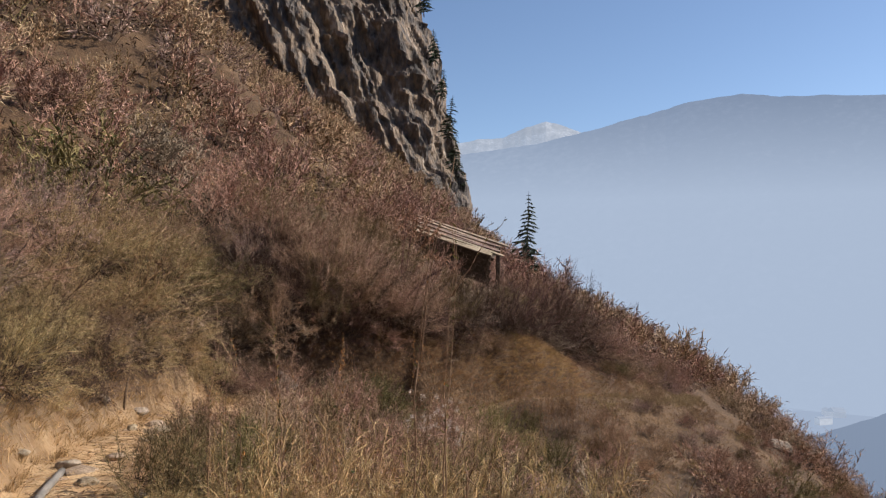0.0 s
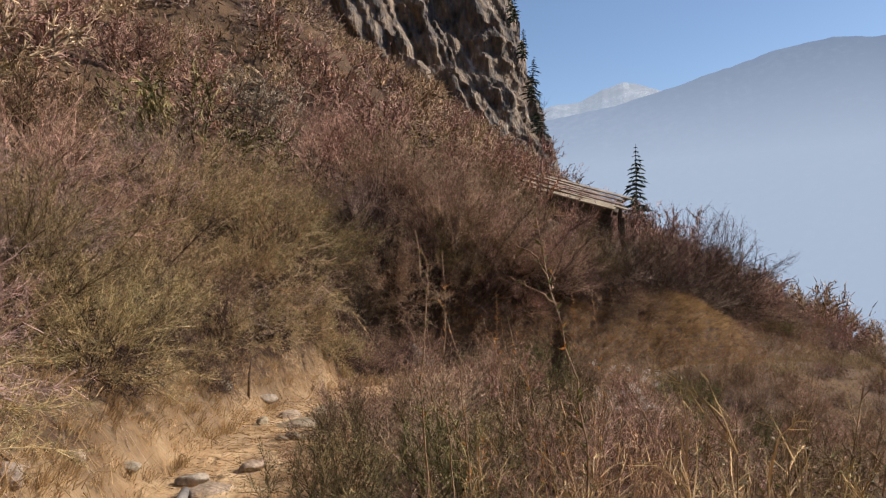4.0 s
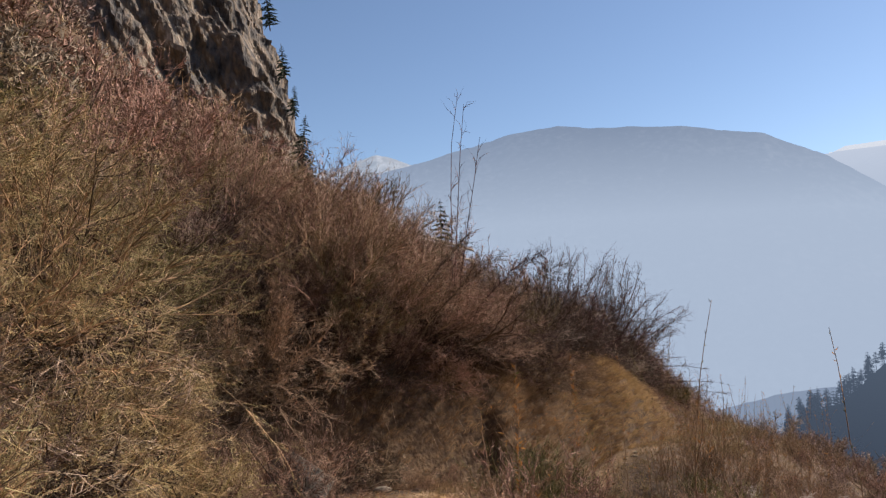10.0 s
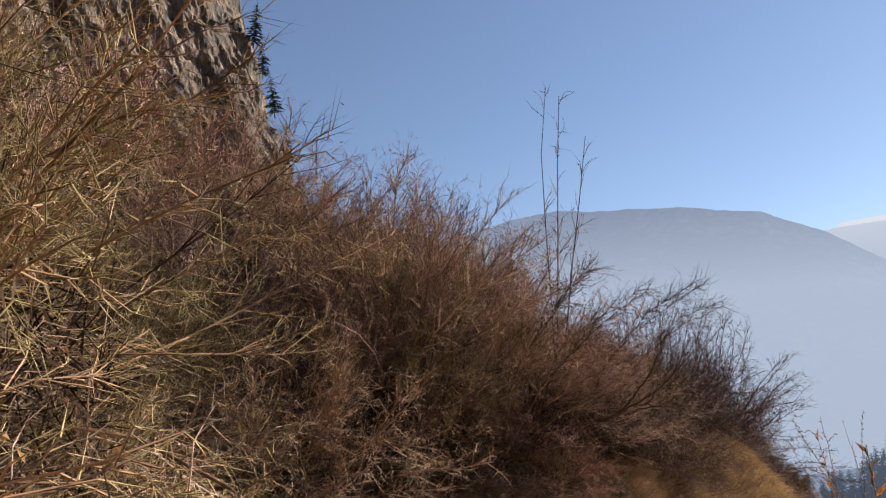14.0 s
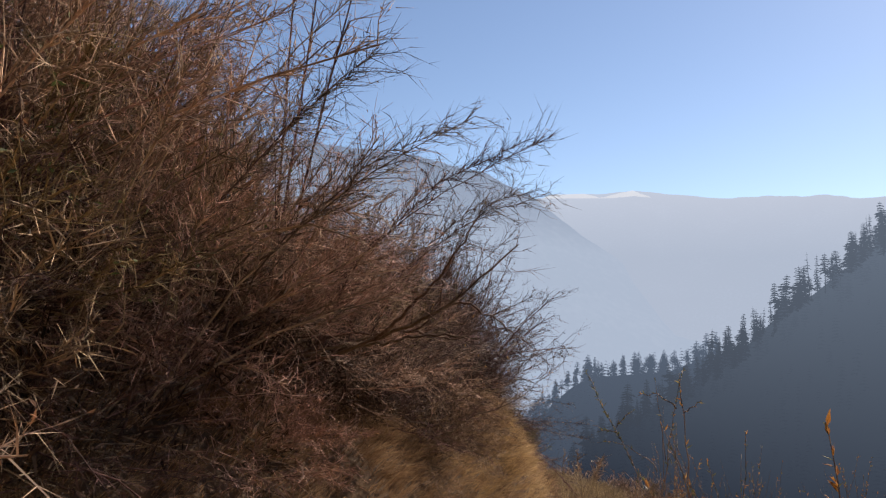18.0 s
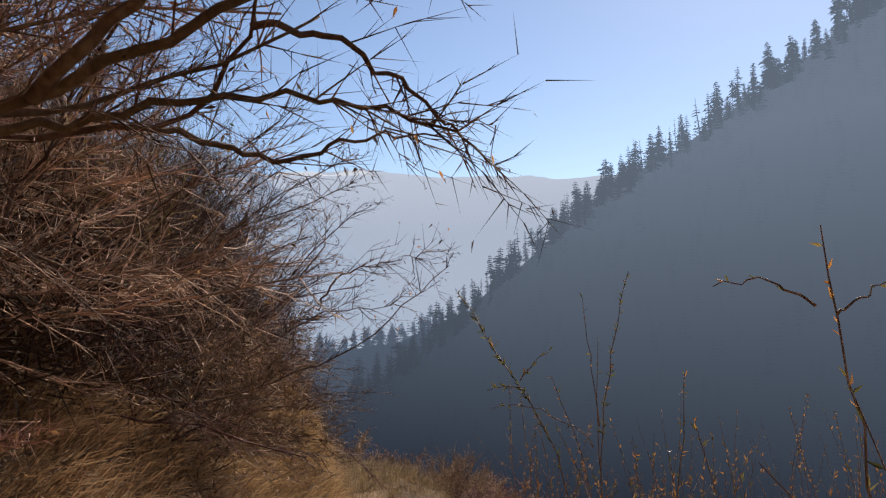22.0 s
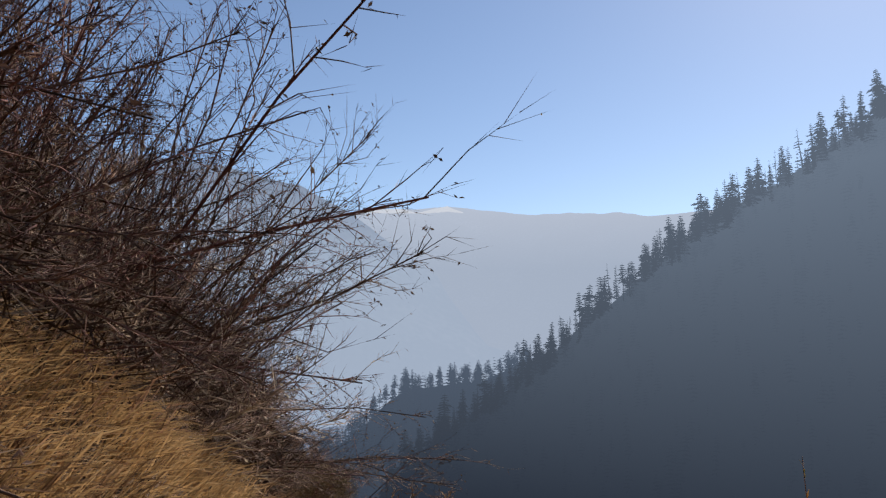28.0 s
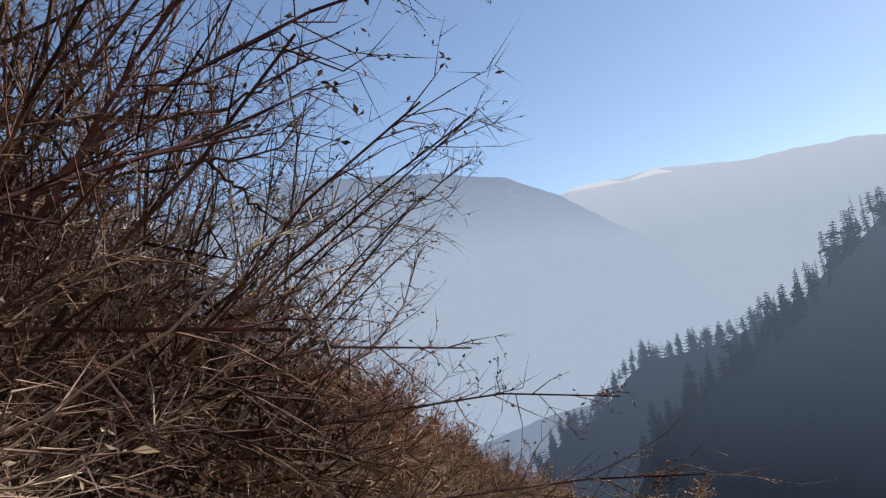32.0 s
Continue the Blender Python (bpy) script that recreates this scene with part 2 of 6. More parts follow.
def grow(rng, stems, height, spread, droop, twigs, twiglets, thick=0.006, twig_len=0.4, lean=(0, 0), base=0.12, fine=0.0018, wiggle=0.11, lobes=0, bare=0.22):
    """The wood of a shrub: stems that fan out, side twigs on them, twiglets on those. Returns sticks, spikes and tip places."""
    K = 6
    tilt = np.abs(rng.normal(0, spread, stems)).clip(0, 1.55)
    az = rng.uniform(0, 2 * np.pi, stems)
    d = np.stack([np.sin(tilt) * np.cos(az) + lean[0], np.sin(tilt) * np.sin(az) + lean[1], np.cos(tilt)], 1)
    d = unit(d)
    L = height * rng.uniform(0.65, 1.12, stems)
    if lobes:
        turn, lie = np.arange(lobes) * 2.4 + rng.uniform(0, 0.9, lobes), np.linspace(0.05, min(1.45, spread * 1.55), lobes)
        axis = np.stack([np.sin(lie) * np.cos(turn) + lean[0], np.sin(lie) * np.sin(turn) + lean[1], np.cos(lie)], 1)
        one = rng.integers(0, lobes, stems)
        d = unit(axis[one] + rng.normal(0, 0.19, (stems, 3)))
        L = height * rng.uniform(0.72, 1.1, lobes)[one] * rng.uniform(0.8, 1.08, stems)
    pts = np.zeros((stems, K, 3))
    pts[:, 0, :2] = rng.normal(0, base * height, (stems, 2))
    cur = d.copy()
    for k in range(1, K):
        cur = unit(cur + rng.normal(0, wiggle, (stems, 3)) + np.array([0, 0, droop]) * k / K)
        pts[:, k] = pts[:, k - 1] + cur * (L / (K - 1))[:, None]
    rad = thick * np.linspace(1.0, 0.35, K)
    a0, a1 = pts[:, :-1].reshape(-1, 3), pts[:, 1:].reshape(-1, 3)
    ra, rb = np.tile(rad[:-1], stems), np.tile(rad[1:], stems)
    sticks = [(a0, a1, ra, rb)]
    n = stems * twigs
    si = rng.integers(0, stems, n)
    u = (bare + (1 - bare) * rng.random(n)) ** 0.8 * (K - 1.001)
    k = u.astype(int)
    f = (u - k)[:, None]
    p = pts[si, k] * (1 - f) + pts[si, k + 1] * f
    sd = unit(pts[si, k + 1] - pts[si, k])
    td = unit(sd * 0.9 + rng.normal(0, 0.5, (n, 3)) + np.array([0, 0, 0.12 + droop * 0.5]))
    tl = twig_len * height * rng.uniform(0.35, 1.0, n) * (1.05 - 0.5 * u / K)
    m1 = p + td * (tl * 0.5)[:, None]
    td2 = unit(td + rng.normal(0, 0.45, (n, 3)) + np.array([0, 0, droop * 0.6]))
    m2 = m1 + td2 * (tl * 0.5)[:, None]
    sticks.append((p, m1, np.full(n, fine * 1.3), np.full(n, fine)))
    spike = [(m1, m2, np.full(n, fine))]
    q = n * twiglets
    ti = rng.integers(0, n, q)
    f = rng.uniform(0.1, 1.0, q)[:, None]
    half = f > 0.5
    o = np.where(half, m1[ti] + (m2[ti] - m1[ti]) * (f - 0.5) * 2, p[ti] + (m1[ti] - p[ti]) * f * 2)
    wd = unit(td2[ti] + rng.normal(0, 0.55, (q, 3)))
    wl = (tl[ti] * rng.uniform(0.15, 0.5, q))[:, None]
    e = o + wd * wl
    spike.append((o, e, np.full(q, fine * 0.75)))
    return sticks, spike, o + (e - o) * rng.uniform(0.2, 1, q)[:, None]


def pack(blocks):
    """Joins vertex and face blocks."""
    vs, fs, at = [], [], 0
    for v, f in blocks:
        vs.append(v)
        fs.append(f + at)
        at += len(v)
    return np.concatenate(vs), np.concatenate(fs)


def shrub_arrays(seed, leaves, leaf_size, level=0, **how):
    """The wood, twigs and leaves of a shrub as arrays; higher levels are simpler."""
    rng = np.random.default_rng(seed)
    sticks, spike, tips = grow(rng, **how)
    pick = tips[rng.integers(0, len(tips), leaves)] if leaves else None
    leaf = leaflets(pick, rng, leaf_size) if leaves else None
    if level == 0:
        return pack([sided(*sticks[0], 6)] + [sided(*q) for q in sticks[1:]]), pack([spikes(*q) for q in spike]), leaf
    bare = [(a, b, r * 1.5) for a, b, r, _ in sticks[1:]] + [(a, b, r * 1.5) for a, b, r in spike]
    stems = sided(*sticks[0]) if level == 1 else spikes(*sticks[0][:3])
    return stems, pack([slivers(*q) for q in bare]), leaf


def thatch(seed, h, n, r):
    """Dead twigs and leaves caught low down inside a shrub, coloured as its shade."""
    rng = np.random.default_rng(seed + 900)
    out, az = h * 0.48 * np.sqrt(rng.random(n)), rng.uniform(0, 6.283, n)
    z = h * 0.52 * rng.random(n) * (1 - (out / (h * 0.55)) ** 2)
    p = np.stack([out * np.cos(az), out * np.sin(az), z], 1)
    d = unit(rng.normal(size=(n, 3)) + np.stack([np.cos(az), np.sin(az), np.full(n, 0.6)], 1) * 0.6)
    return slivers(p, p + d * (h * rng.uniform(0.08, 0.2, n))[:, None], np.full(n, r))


def shrub(name, seed, m_twig, m_leaf, leaves, leaf_size, **how):
    """One shrub at the origin: an Empty with its wood, twigs and leaves."""
    wood, twigs, leaf = shrub_arrays(seed, leaves, leaf_size, **how)
    top = new(name)
    tagged(part("wood", mesh_from("wood", *wood, m_twig), top), kind="stuff")
    tagged(part("twigwork", mesh_from("twigwork", *twigs, m_twig), top), kind="stuff")
    # A core of darkened dead twigs paints the shade within the shrub.
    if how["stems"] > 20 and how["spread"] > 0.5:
        tagged(part("thatch", mesh_from("thatch", *thatch(seed, how["height"], *((1500, 0.006) if how["height"] > 1.5 else ((1000, 0.005), (320, 0.009), (220, 0.012))[how.get("level", 0)])), M_SHADE_THATCH), top, "dead brown leaves and twigs, darkened for the shade inside"), kind="stuff")
    if leaves:
        tagged(part("foliage", mesh_from("foliage", *leaf, m_leaf), top), kind="stuff")
    return top


# ---- the lie of the land ----
TRAIL = np.array([(3.2, -9.0, 0.6), (1.2, -3.2, 0.35), (0.0, 0.0, 0.14), (-0.51, 1.08, 0.02), (-1.2, 2.4, -0.13), (-1.7, 3.95, -0.2), (-2.6, 5.4, -0.26), (-3.2, 7.0, -0.28),
                  (-3.4, 8.5, -0.3), (-3.5, 10.0, -0.36), (-3.2, 11.3, -0.42), (-2.65, 12.5, -0.5), (-2.35, 13.5, -0.58), (-1.64, 14.63, -0.7), (-0.67, 15.57, -0.98), (0.33, 16.34, -1.18),
                  (0.9, 16.9, -1.22), (1.97, 17.96, -1.08), (2.7, 18.5, -1.12), (3.5, 19.3, -1.2), (4.9, 20.7, -1.35), (6.7, 23.0, -1.75), (8.7, 27.5, -2.2), (12.0, 41.0, -2.8), (17.2, 62.0, -3.4), (29.0, 110.0, -5.4), (62.0, 250.0, -12.0)])


def smooth_line(pts, n):
    """A Catmull-Rom line through the points."""
    out = []
    P = np.vstack([2 * pts[0] - pts[1], pts, 2 * pts[-1] - pts[-2]])
    for i in range(len(pts) - 1):
        a, b, c, d = P[i:i + 4]
        for t in np.linspace(0, 1, n, endpoint=False):
            out.append(0.5 * (2 * b + (c - a) * t + (2 * a - 5 * b + 4 * c - d) * t ** 2 + (3 * b - a - 3 * c + d) * t ** 3))
    out.append(pts[-1])
    return np.array(out)


LINE = smooth_line(TRAIL, 6)


def lattice(ix, iy, seed):
    h = (ix.astype(np.int64) * 374761393 + iy.astype(np.int64) * 668265263 + seed * 974634777) & 0x7FFFFFFF
    h = ((h ^ (h >> 13)) * 1274126177) & 0x7FFFFFFF
    return ((h ^ (h >> 16)) & 0xFFFF) / 65535.0


def rough(x, y, size, seed=0, octaves=3):
    """Value noise, about -1 to 1."""
    out, amp, total = 0.0, 1.0, 0.0
    for o in range(octaves):
        px, py = x / size, y / size
        ix, iy = np.floor(px), np.floor(py)
        fx, fy = px - ix, py - iy
        fx, fy = fx * fx * (3 - 2 * fx), fy * fy * (3 - 2 * fy)
        v = (lattice(ix, iy, seed + o) * (1 - fx) + lattice(ix + 1, iy, seed + o) * fx) * (1 - fy) + (lattice(ix, iy + 1, seed + o) * (1 - fx) + lattice(ix + 1, iy + 1, seed + o) * fx) * fy
        out, total = out + amp * (v * 2 - 1), total + amp
        amp, size = amp * 0.5, size * 0.5
    return out / total


def from_trail(x, y):
    """Signed distance from the trail's middle, uphill positive, and the trail's height there."""
    x, y = np.asarray(x, float).ravel(), np.asarray(y, float).ravel()
    best, side, high = np.full(len(x), 1e9), np.zeros(len(x)), np.zeros(len(x))
    for a, b in zip(LINE[:-1], LINE[1:]):
        d = b[:2] - a[:2]
        t = np.clip(((x - a[0]) * d[0] + (y - a[1]) * d[1]) / (d @ d), 0, 1)
        ex, ey = x - a[0] - t * d[0], y - a[1] - t * d[1]
        r = np.hypot(ex, ey)
        near = r < best
        best = np.where(near, r, best)
        side = np.where(near, np.sign(d[0] * ey - d[1] * ex), side)
        high = np.where(near, a[2] + t * (b[2] - a[2]), high)
    return best * side, high


def height(x, y):
    shape = np.shape(x)
    d, h = from_trail(x, y)
    xx, yy = np.asarray(x, float).ravel(), np.asarray(y, float).ravel()
    start = 0.55 - 0.2 * np.clip((yy - 15) / 1.5, 0, 1) + 1.5 * np.exp(-((yy - 14.3) / 1.5) ** 2) * (xx < -0.5)
    bank = 0.45 + 0.65 * np.clip((yy - 9.5) / 4, 0, 1) - 0.75 * np.clip((yy - 19.6) / 1.6, 0, 1)
    up, dn = np.maximum(d - start, 0), np.maximum(-d - 0.55, 0)
    k = 0.62 - 0.14 * np.clip((yy - 17) / 5, 0, 1)
    z = h + bank * (1 - np.exp(-up / 0.26)) + k * up + 0.2 * np.maximum(up - 9, 0) + 0.09 * np.maximum(up - 14, 0)
    z = z - (0.26 + 0.26 * np.clip((yy - 14.5) / 3.5, 0, 1)) * dn - 0.45 * np.maximum(dn - 3.2, 0) + 0.45 * np.maximum(dn - 120, 0)
    wild = np.clip((np.abs(d) - 0.5) / 1.5, 0, 1)
    z = z + wild * (0.25 * rough(xx, yy, 2.6, 3) + 0.9 * np.clip((np.abs(d) - 3) / 15, 0, 1) * rough(xx, yy, 9.0, 7) + 3.0 * np.clip((np.abs(d) - 12) / 40, 0, 1) * rough(xx, yy, 30, 11))
    z = z + (1 - wild) * 0.03 * rough(xx, yy, 0.5, 5) + np.clip(up * 4, 0, 1) * 0.1 * rough(xx, yy, 0.7, 15)
    z = z - 0.95 * np.maximum(yy - 118, 0)
    return np.maximum(z, -300).reshape(shape)


def ground_at(x, y):
    return float(height(np.array([x]), np.array([y]))[0])


def make_ground():
    n = 310
    u = np.linspace(-1, 1, n)
    gx, gy = np.meshgrid(0 + 22 * u + 330 * u ** 5, 14 + 26 * u + 330 * u ** 5, indexing="ij")
    z = height(gx, gy)
    v = np.stack([gx, gy, z], -1).reshape(-1, 3)
    i = np.arange(n * n).reshape(n, n)
    f = np.stack([i[:-1, :-1], i[1:, :-1], i[1:, 1:], i[:-1, 1:]], -1).reshape(-1, 4)
    m = material("hillside_earth", [(0.04, 0.024, 0.016), (0.085, 0.052, 0.03), (0.17, 0.105, 0.058)], 0.9, 14, 0.95, 0.9, bump_size=0.05)
    nd, l = m.node_tree.nodes, m.node_tree.links
    trod = nd.new("ShaderNodeAttribute")
    trod.attribute_name = "trodden"
    dust = nd.new("ShaderNodeTexNoise")
    dust.inputs["Scale"].default_value, dust.inputs["Detail"].default_value = 3.0, 8
    l.new(nd["Texture Coordinate"].outputs["Object"], dust.inputs[0])
    ramp = nd.new("ShaderNodeValToRGB")
    ramp.color_ramp.elements[0].position, ramp.color_ramp.elements[1].position = 0.35, 0.7
    ramp.color_ramp.elements[0].color, ramp.color_ramp.elements[1].color = (0.4, 0.245, 0.12, 1), (0.64, 0.46, 0.27, 1)
    l.new(dust.outputs[0], ramp.inputs[0])
    mix = nd.new("ShaderNodeMix")
    mix.data_type = "RGBA"
    l.new(trod.outputs["Fac"], mix.inputs["Factor"])
    l.new(nd["Color Ramp"].outputs[0], mix.inputs["A"])
    l.new(ramp.outputs[0], mix.inputs["B"])
    l.new(mix.outputs["Result"], nd["Principled BSDF"].inputs["Base Color"])
    me = mesh_from("ground", v, f, m, True)
    d, _ = from_trail(gx, gy)
    t = np.clip(1.2 - 0.9 * np.clip((gy.ravel() - 14.5) / 1.5, 0, 1) - np.abs(d) / np.where(d > 0, 0.72, 0.6) + 0.35 * rough(gx.ravel(), gy.ravel(), 0.5, 9), 0, 1)
    me.attributes.new("trodden", "FLOAT", "POINT").data.foreach_set("value", t.astype(np.float32))
    return tagged(new("ground", me), "dry brown hillside with a trodden earth trail", "ground", kind="structure")


make_ground()


# ---- distance: valley, mountains, wooded hill ----
def polar(az, el, dist, eye=(0.0, 10.0, 1.0)):
    a, e = np.radians(az), np.radians(el)
    return np.stack([eye[0] - np.sin(a) * dist, eye[1] + np.cos(a) * dist, eye[2] + np.tan(e) * dist], -1)


def ridge(name, az, el, dist, foot, mat, jag, seed, rows=40, label="", depth=0.35):
    """A mountain flank between its skyline, given by bearing and height, and its foot."""
    A = np.linspace(az[0], az[-1], 400)
    E = np.interp(-A, -np.array(az), el)
    E = E + jag * (rough(A, A * 0, 3.0, seed, 5) + 0.25 * rough(A, A * 0, 0.5, seed + 9, 3))
    top = polar(A, E, dist)
    grid = []
    for r in range(rows):
        s = r / (rows - 1)
        q = polar(A, E, dist * (1 - depth * s))
        q[:, 2] = top[:, 2] * (1 - s) + foot * s
        q[:, 2] += (np.sin(s * np.pi)) * abs(jag) * dist * 0.006 * rough(A * 2, A * 0 + s * 20, 3.0, seed + 3, 4)
        grid.append(q)
    v = np.concatenate(grid)
    i = np.arange(rows * 400).reshape(rows, 400)
    f = np.stack([i[:-1, :-1], i[:-1, 1:], i[1:, 1:], i[1:, :-1]], -1).reshape(-1, 4)
    return tagged(new(name, mesh_from(name, v, f, mat, True)), label, "mountain", kind="structure")


# Mountains and snow glow in haze colours over their own dull surface.
M_FAR = hazy("far_mountain_haze_glow", [(0.02, 0.03, 0.04), (0.09, 0.1, 0.11), (0.45, 0.44, 0.42)], (0.395, 0.49, 0.635), (0.235, 0.31, 0.445), 420, 1000, 0.96, 0.0022, 0.84)
M_SNOW = hazy("snow_mountain_haze_glow", [(0.1, 0.11, 0.13), (0.25, 0.26, 0.28), (0.95, 0.96, 0.98)], (0.37, 0.465, 0.61), (0.5, 0.58, 0.7), 550, 980, 0.97, 0.012, 0.6)
M_SNOW_HAZE = hazy("snow_range_haze_glow", [(0.1, 0.11, 0.13), (0.25, 0.26, 0.28), (0.95, 0.96, 0.98)], (0.41, 0.495, 0.63), (0.51, 0.59, 0.725), 420, 860, 0.97, 0.006, 0.96)
M_SNOW_FIELD = hazy("snow_field_haze_glow", [(0.6, 0.62, 0.66), (0.9, 0.92, 0.95)], (0.78, 0.83, 0.91), (0.85, 0.9, 0.97), 800, 1000, 0.75, 0.01)
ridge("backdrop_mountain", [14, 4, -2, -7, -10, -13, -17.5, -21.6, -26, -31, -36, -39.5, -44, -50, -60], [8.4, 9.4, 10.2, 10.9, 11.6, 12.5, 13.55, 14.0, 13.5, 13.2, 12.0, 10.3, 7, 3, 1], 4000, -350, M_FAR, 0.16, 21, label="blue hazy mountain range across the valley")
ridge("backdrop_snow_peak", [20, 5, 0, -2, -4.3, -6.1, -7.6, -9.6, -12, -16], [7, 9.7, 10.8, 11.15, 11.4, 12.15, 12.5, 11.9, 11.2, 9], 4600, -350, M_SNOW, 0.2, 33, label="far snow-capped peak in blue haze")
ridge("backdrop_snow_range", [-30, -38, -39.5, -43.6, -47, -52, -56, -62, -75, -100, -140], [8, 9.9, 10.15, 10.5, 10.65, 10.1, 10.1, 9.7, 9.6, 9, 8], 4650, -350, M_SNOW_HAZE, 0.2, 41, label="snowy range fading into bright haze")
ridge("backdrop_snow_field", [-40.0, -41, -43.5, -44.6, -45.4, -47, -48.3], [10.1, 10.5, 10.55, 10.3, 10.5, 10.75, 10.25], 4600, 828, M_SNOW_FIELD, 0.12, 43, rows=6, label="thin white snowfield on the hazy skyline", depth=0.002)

# The valley's blue haze is mixed into its floor as glow.
M_VALLEY = hazy("valley_haze_glow", [(0.05, 0.06, 0.05), (0.12, 0.12, 0.1)], (0.36, 0.45, 0.6), (0.36, 0.45, 0.6), -400, 0, 0.9, 0.01)
a = np.linspace(0, 2 * np.pi, 65)[:-1]
rr = np.array([150.0, 400, 900, 2000, 4700])
gv = np.stack([np.outer(rr, np.sin(a)), 10 + np.outer(rr, np.cos(a)), np.outer(np.array([-230, -300, -345, -350, -350]), np.ones(64))], -1)
ii = np.arange(5 * 64).reshape(5, 64)
jj = np.roll(ii, -1, 1)
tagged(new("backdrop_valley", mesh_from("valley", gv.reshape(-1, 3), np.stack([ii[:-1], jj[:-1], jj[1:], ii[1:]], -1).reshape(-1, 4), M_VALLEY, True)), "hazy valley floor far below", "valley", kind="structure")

# Hills and pines glow more with height, painting haze towards the ridge.
M_WOOD_HILL = hazy("wooded_hill_haze_glow", [(0.02, 0.03, 0.02), (0.05, 0.06, 0.04)], (0.022, 0.031, 0.05), (0.165, 0.22, 0.3), -75, 85, 0.9, 0.03)
M_WOOD_FAR = hazy("wooded_spur_haze_glow", [(0.02, 0.03, 0.02), (0.05, 0.06, 0.04)], (0.052, 0.072, 0.108), (0.1, 0.138, 0.2), -100, 10, 0.92, 0.03)
M_WOOD_LOW = hazy("low_spur_haze_glow", [(0.02, 0.03, 0.02), (0.05, 0.06, 0.04)], (0.2, 0.26, 0.36), (0.24, 0.31, 0.43), -250, -60, 0.95, 0.03)
M_FOREST = hazy("forest_haze_glow", [(0.02, 0.03, 0.02), (0.05, 0.06, 0.04)], (0.02, 0.028, 0.046), (0.155, 0.207, 0.284), -75, 85, 0.9, 0.1)
M_PINE_FAR = hazy("far_pine_haze_glow", [(0.02, 0.03, 0.02), (0.05, 0.06, 0.04)], (0.03, 0.04, 0.06), (0.125, 0.165, 0.225), -75, 85, 0.88, 0.3)
HILL_AZ = [-38, -41.5, -42.7, -45.4, -49, -52.5, -55.6, -59.6, -63, -67, -71.5, -75.4, -82, -89, -110, -140]
HILL_EL = [-16, -11.5, -9.0, -6.5, -4.4, -1.9, 1.0, 4.2, 7.1, 9.5, 12.0, 14.3, 18.5, 22.3, 24, 16]
FAR_AZ = [-33, -35, -37.1, -39.6, -42, -43.5, -46, -49, -51.5, -54, -60]
FAR_EL = [-13, -9.2, -7.6, -6.4, -4.1, -3.0, -2.7, -2.5, -1.4, -0.4, 1]
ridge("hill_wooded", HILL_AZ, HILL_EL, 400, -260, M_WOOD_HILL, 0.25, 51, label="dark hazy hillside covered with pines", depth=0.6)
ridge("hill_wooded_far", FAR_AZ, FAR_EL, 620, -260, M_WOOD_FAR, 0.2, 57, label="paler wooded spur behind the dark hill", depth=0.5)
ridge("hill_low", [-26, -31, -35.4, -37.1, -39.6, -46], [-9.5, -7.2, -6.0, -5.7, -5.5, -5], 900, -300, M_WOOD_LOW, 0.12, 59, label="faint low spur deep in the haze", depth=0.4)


def conifer(name, seed, h, width, whorls, mat, sparse=1.0, per=8, clear=0.14, column=0.75):
    """A conifer: a tapered trunk and drooping tiers of boughs with gaps, narrowing to the top by the column's power."""
    rng = np.random.default_rng(seed)
    top = new(name)
    zs = np.linspace(0, h, 7)
    bend = np.stack([rng.normal(0, 0.01 * h, 7).cumsum() * 0.4, rng.normal(0, 0.01 * h, 7).cumsum() * 0.4, zs], 1)
    r = 0.016 * h * np.linspace(1, 0.12, 7)
    part("trunk", mesh_from("trunk", *sided(bend[:-1], bend[1:], r[:-1], r[1:]), M_STEM if mat is M_PINE else mat), top)
    o, e = [], []
    for k in range(whorls):
        s = clear + (1 - clear) * k / whorls
        c = np.array([np.interp(s * h, zs, bend[:, 0]), np.interp(s * h, zs, bend[:, 1]), s * h])
        reach = width * ((1 - s) / (1 - clear)) ** column * rng.uniform(0.6, 1.15) + 0.015 * h
        for j in range(per):
            if rng.random() > sparse:
                continue
            az = rng.uniform(0, 6.283)
            L = reach * rng.uniform(0.6, 1.15)
            out = np.array([math.cos(az), math.sin(az), 0])
            mid = c + out * L * 0.55 + np.array([0, 0, -0.1 * L])
            end = c + out * L + np.array([0, 0, -rng.uniform(0.1, 0.45) * L])
            o += [c, mid]
            e += [mid + out * 0.1 * L, end]
            for q in range(3):
                sgn = np.array([-out[1], out[0], 0]) * rng.uniform(-1, 1)
                b = c + (mid - c) * rng.uniform(0.4, 1.2)
                o.append(b)
                e.append(b + (sgn * 0.5 + out * 0.35 + np.array([0, 0, rng.uniform(-0.35, 0.1)])) * L * 0.55)
    o, e = np.array(o), np.array(e)
    part("crown", mesh_from("crown", *spikes(o, e, np.linalg.norm(e - o, axis=1) * (0.17 if mat is M_PINE else 0.3)), mat), top)
    return top


# width, tiers, fullness, boughs a tier, bare trunk, column
PINES = ((3.4, 22, 1.0, 9, 0.08, 0.5), (2.5, 20, 0.95, 8, 0.1, 0.5), (4.8, 20, 0.95, 10, 0.1, 0.75), (1.9, 13, 0.45, 5, 0.25, 0.6), (2.9, 9, 0.9, 8, 0.55, 0.4), (4.2, 16, 1.0, 9, 0.15, 0.45))
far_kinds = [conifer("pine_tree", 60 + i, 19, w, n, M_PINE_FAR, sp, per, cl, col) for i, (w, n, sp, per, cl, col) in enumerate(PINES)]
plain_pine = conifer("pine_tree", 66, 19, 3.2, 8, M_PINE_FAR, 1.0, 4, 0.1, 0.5)
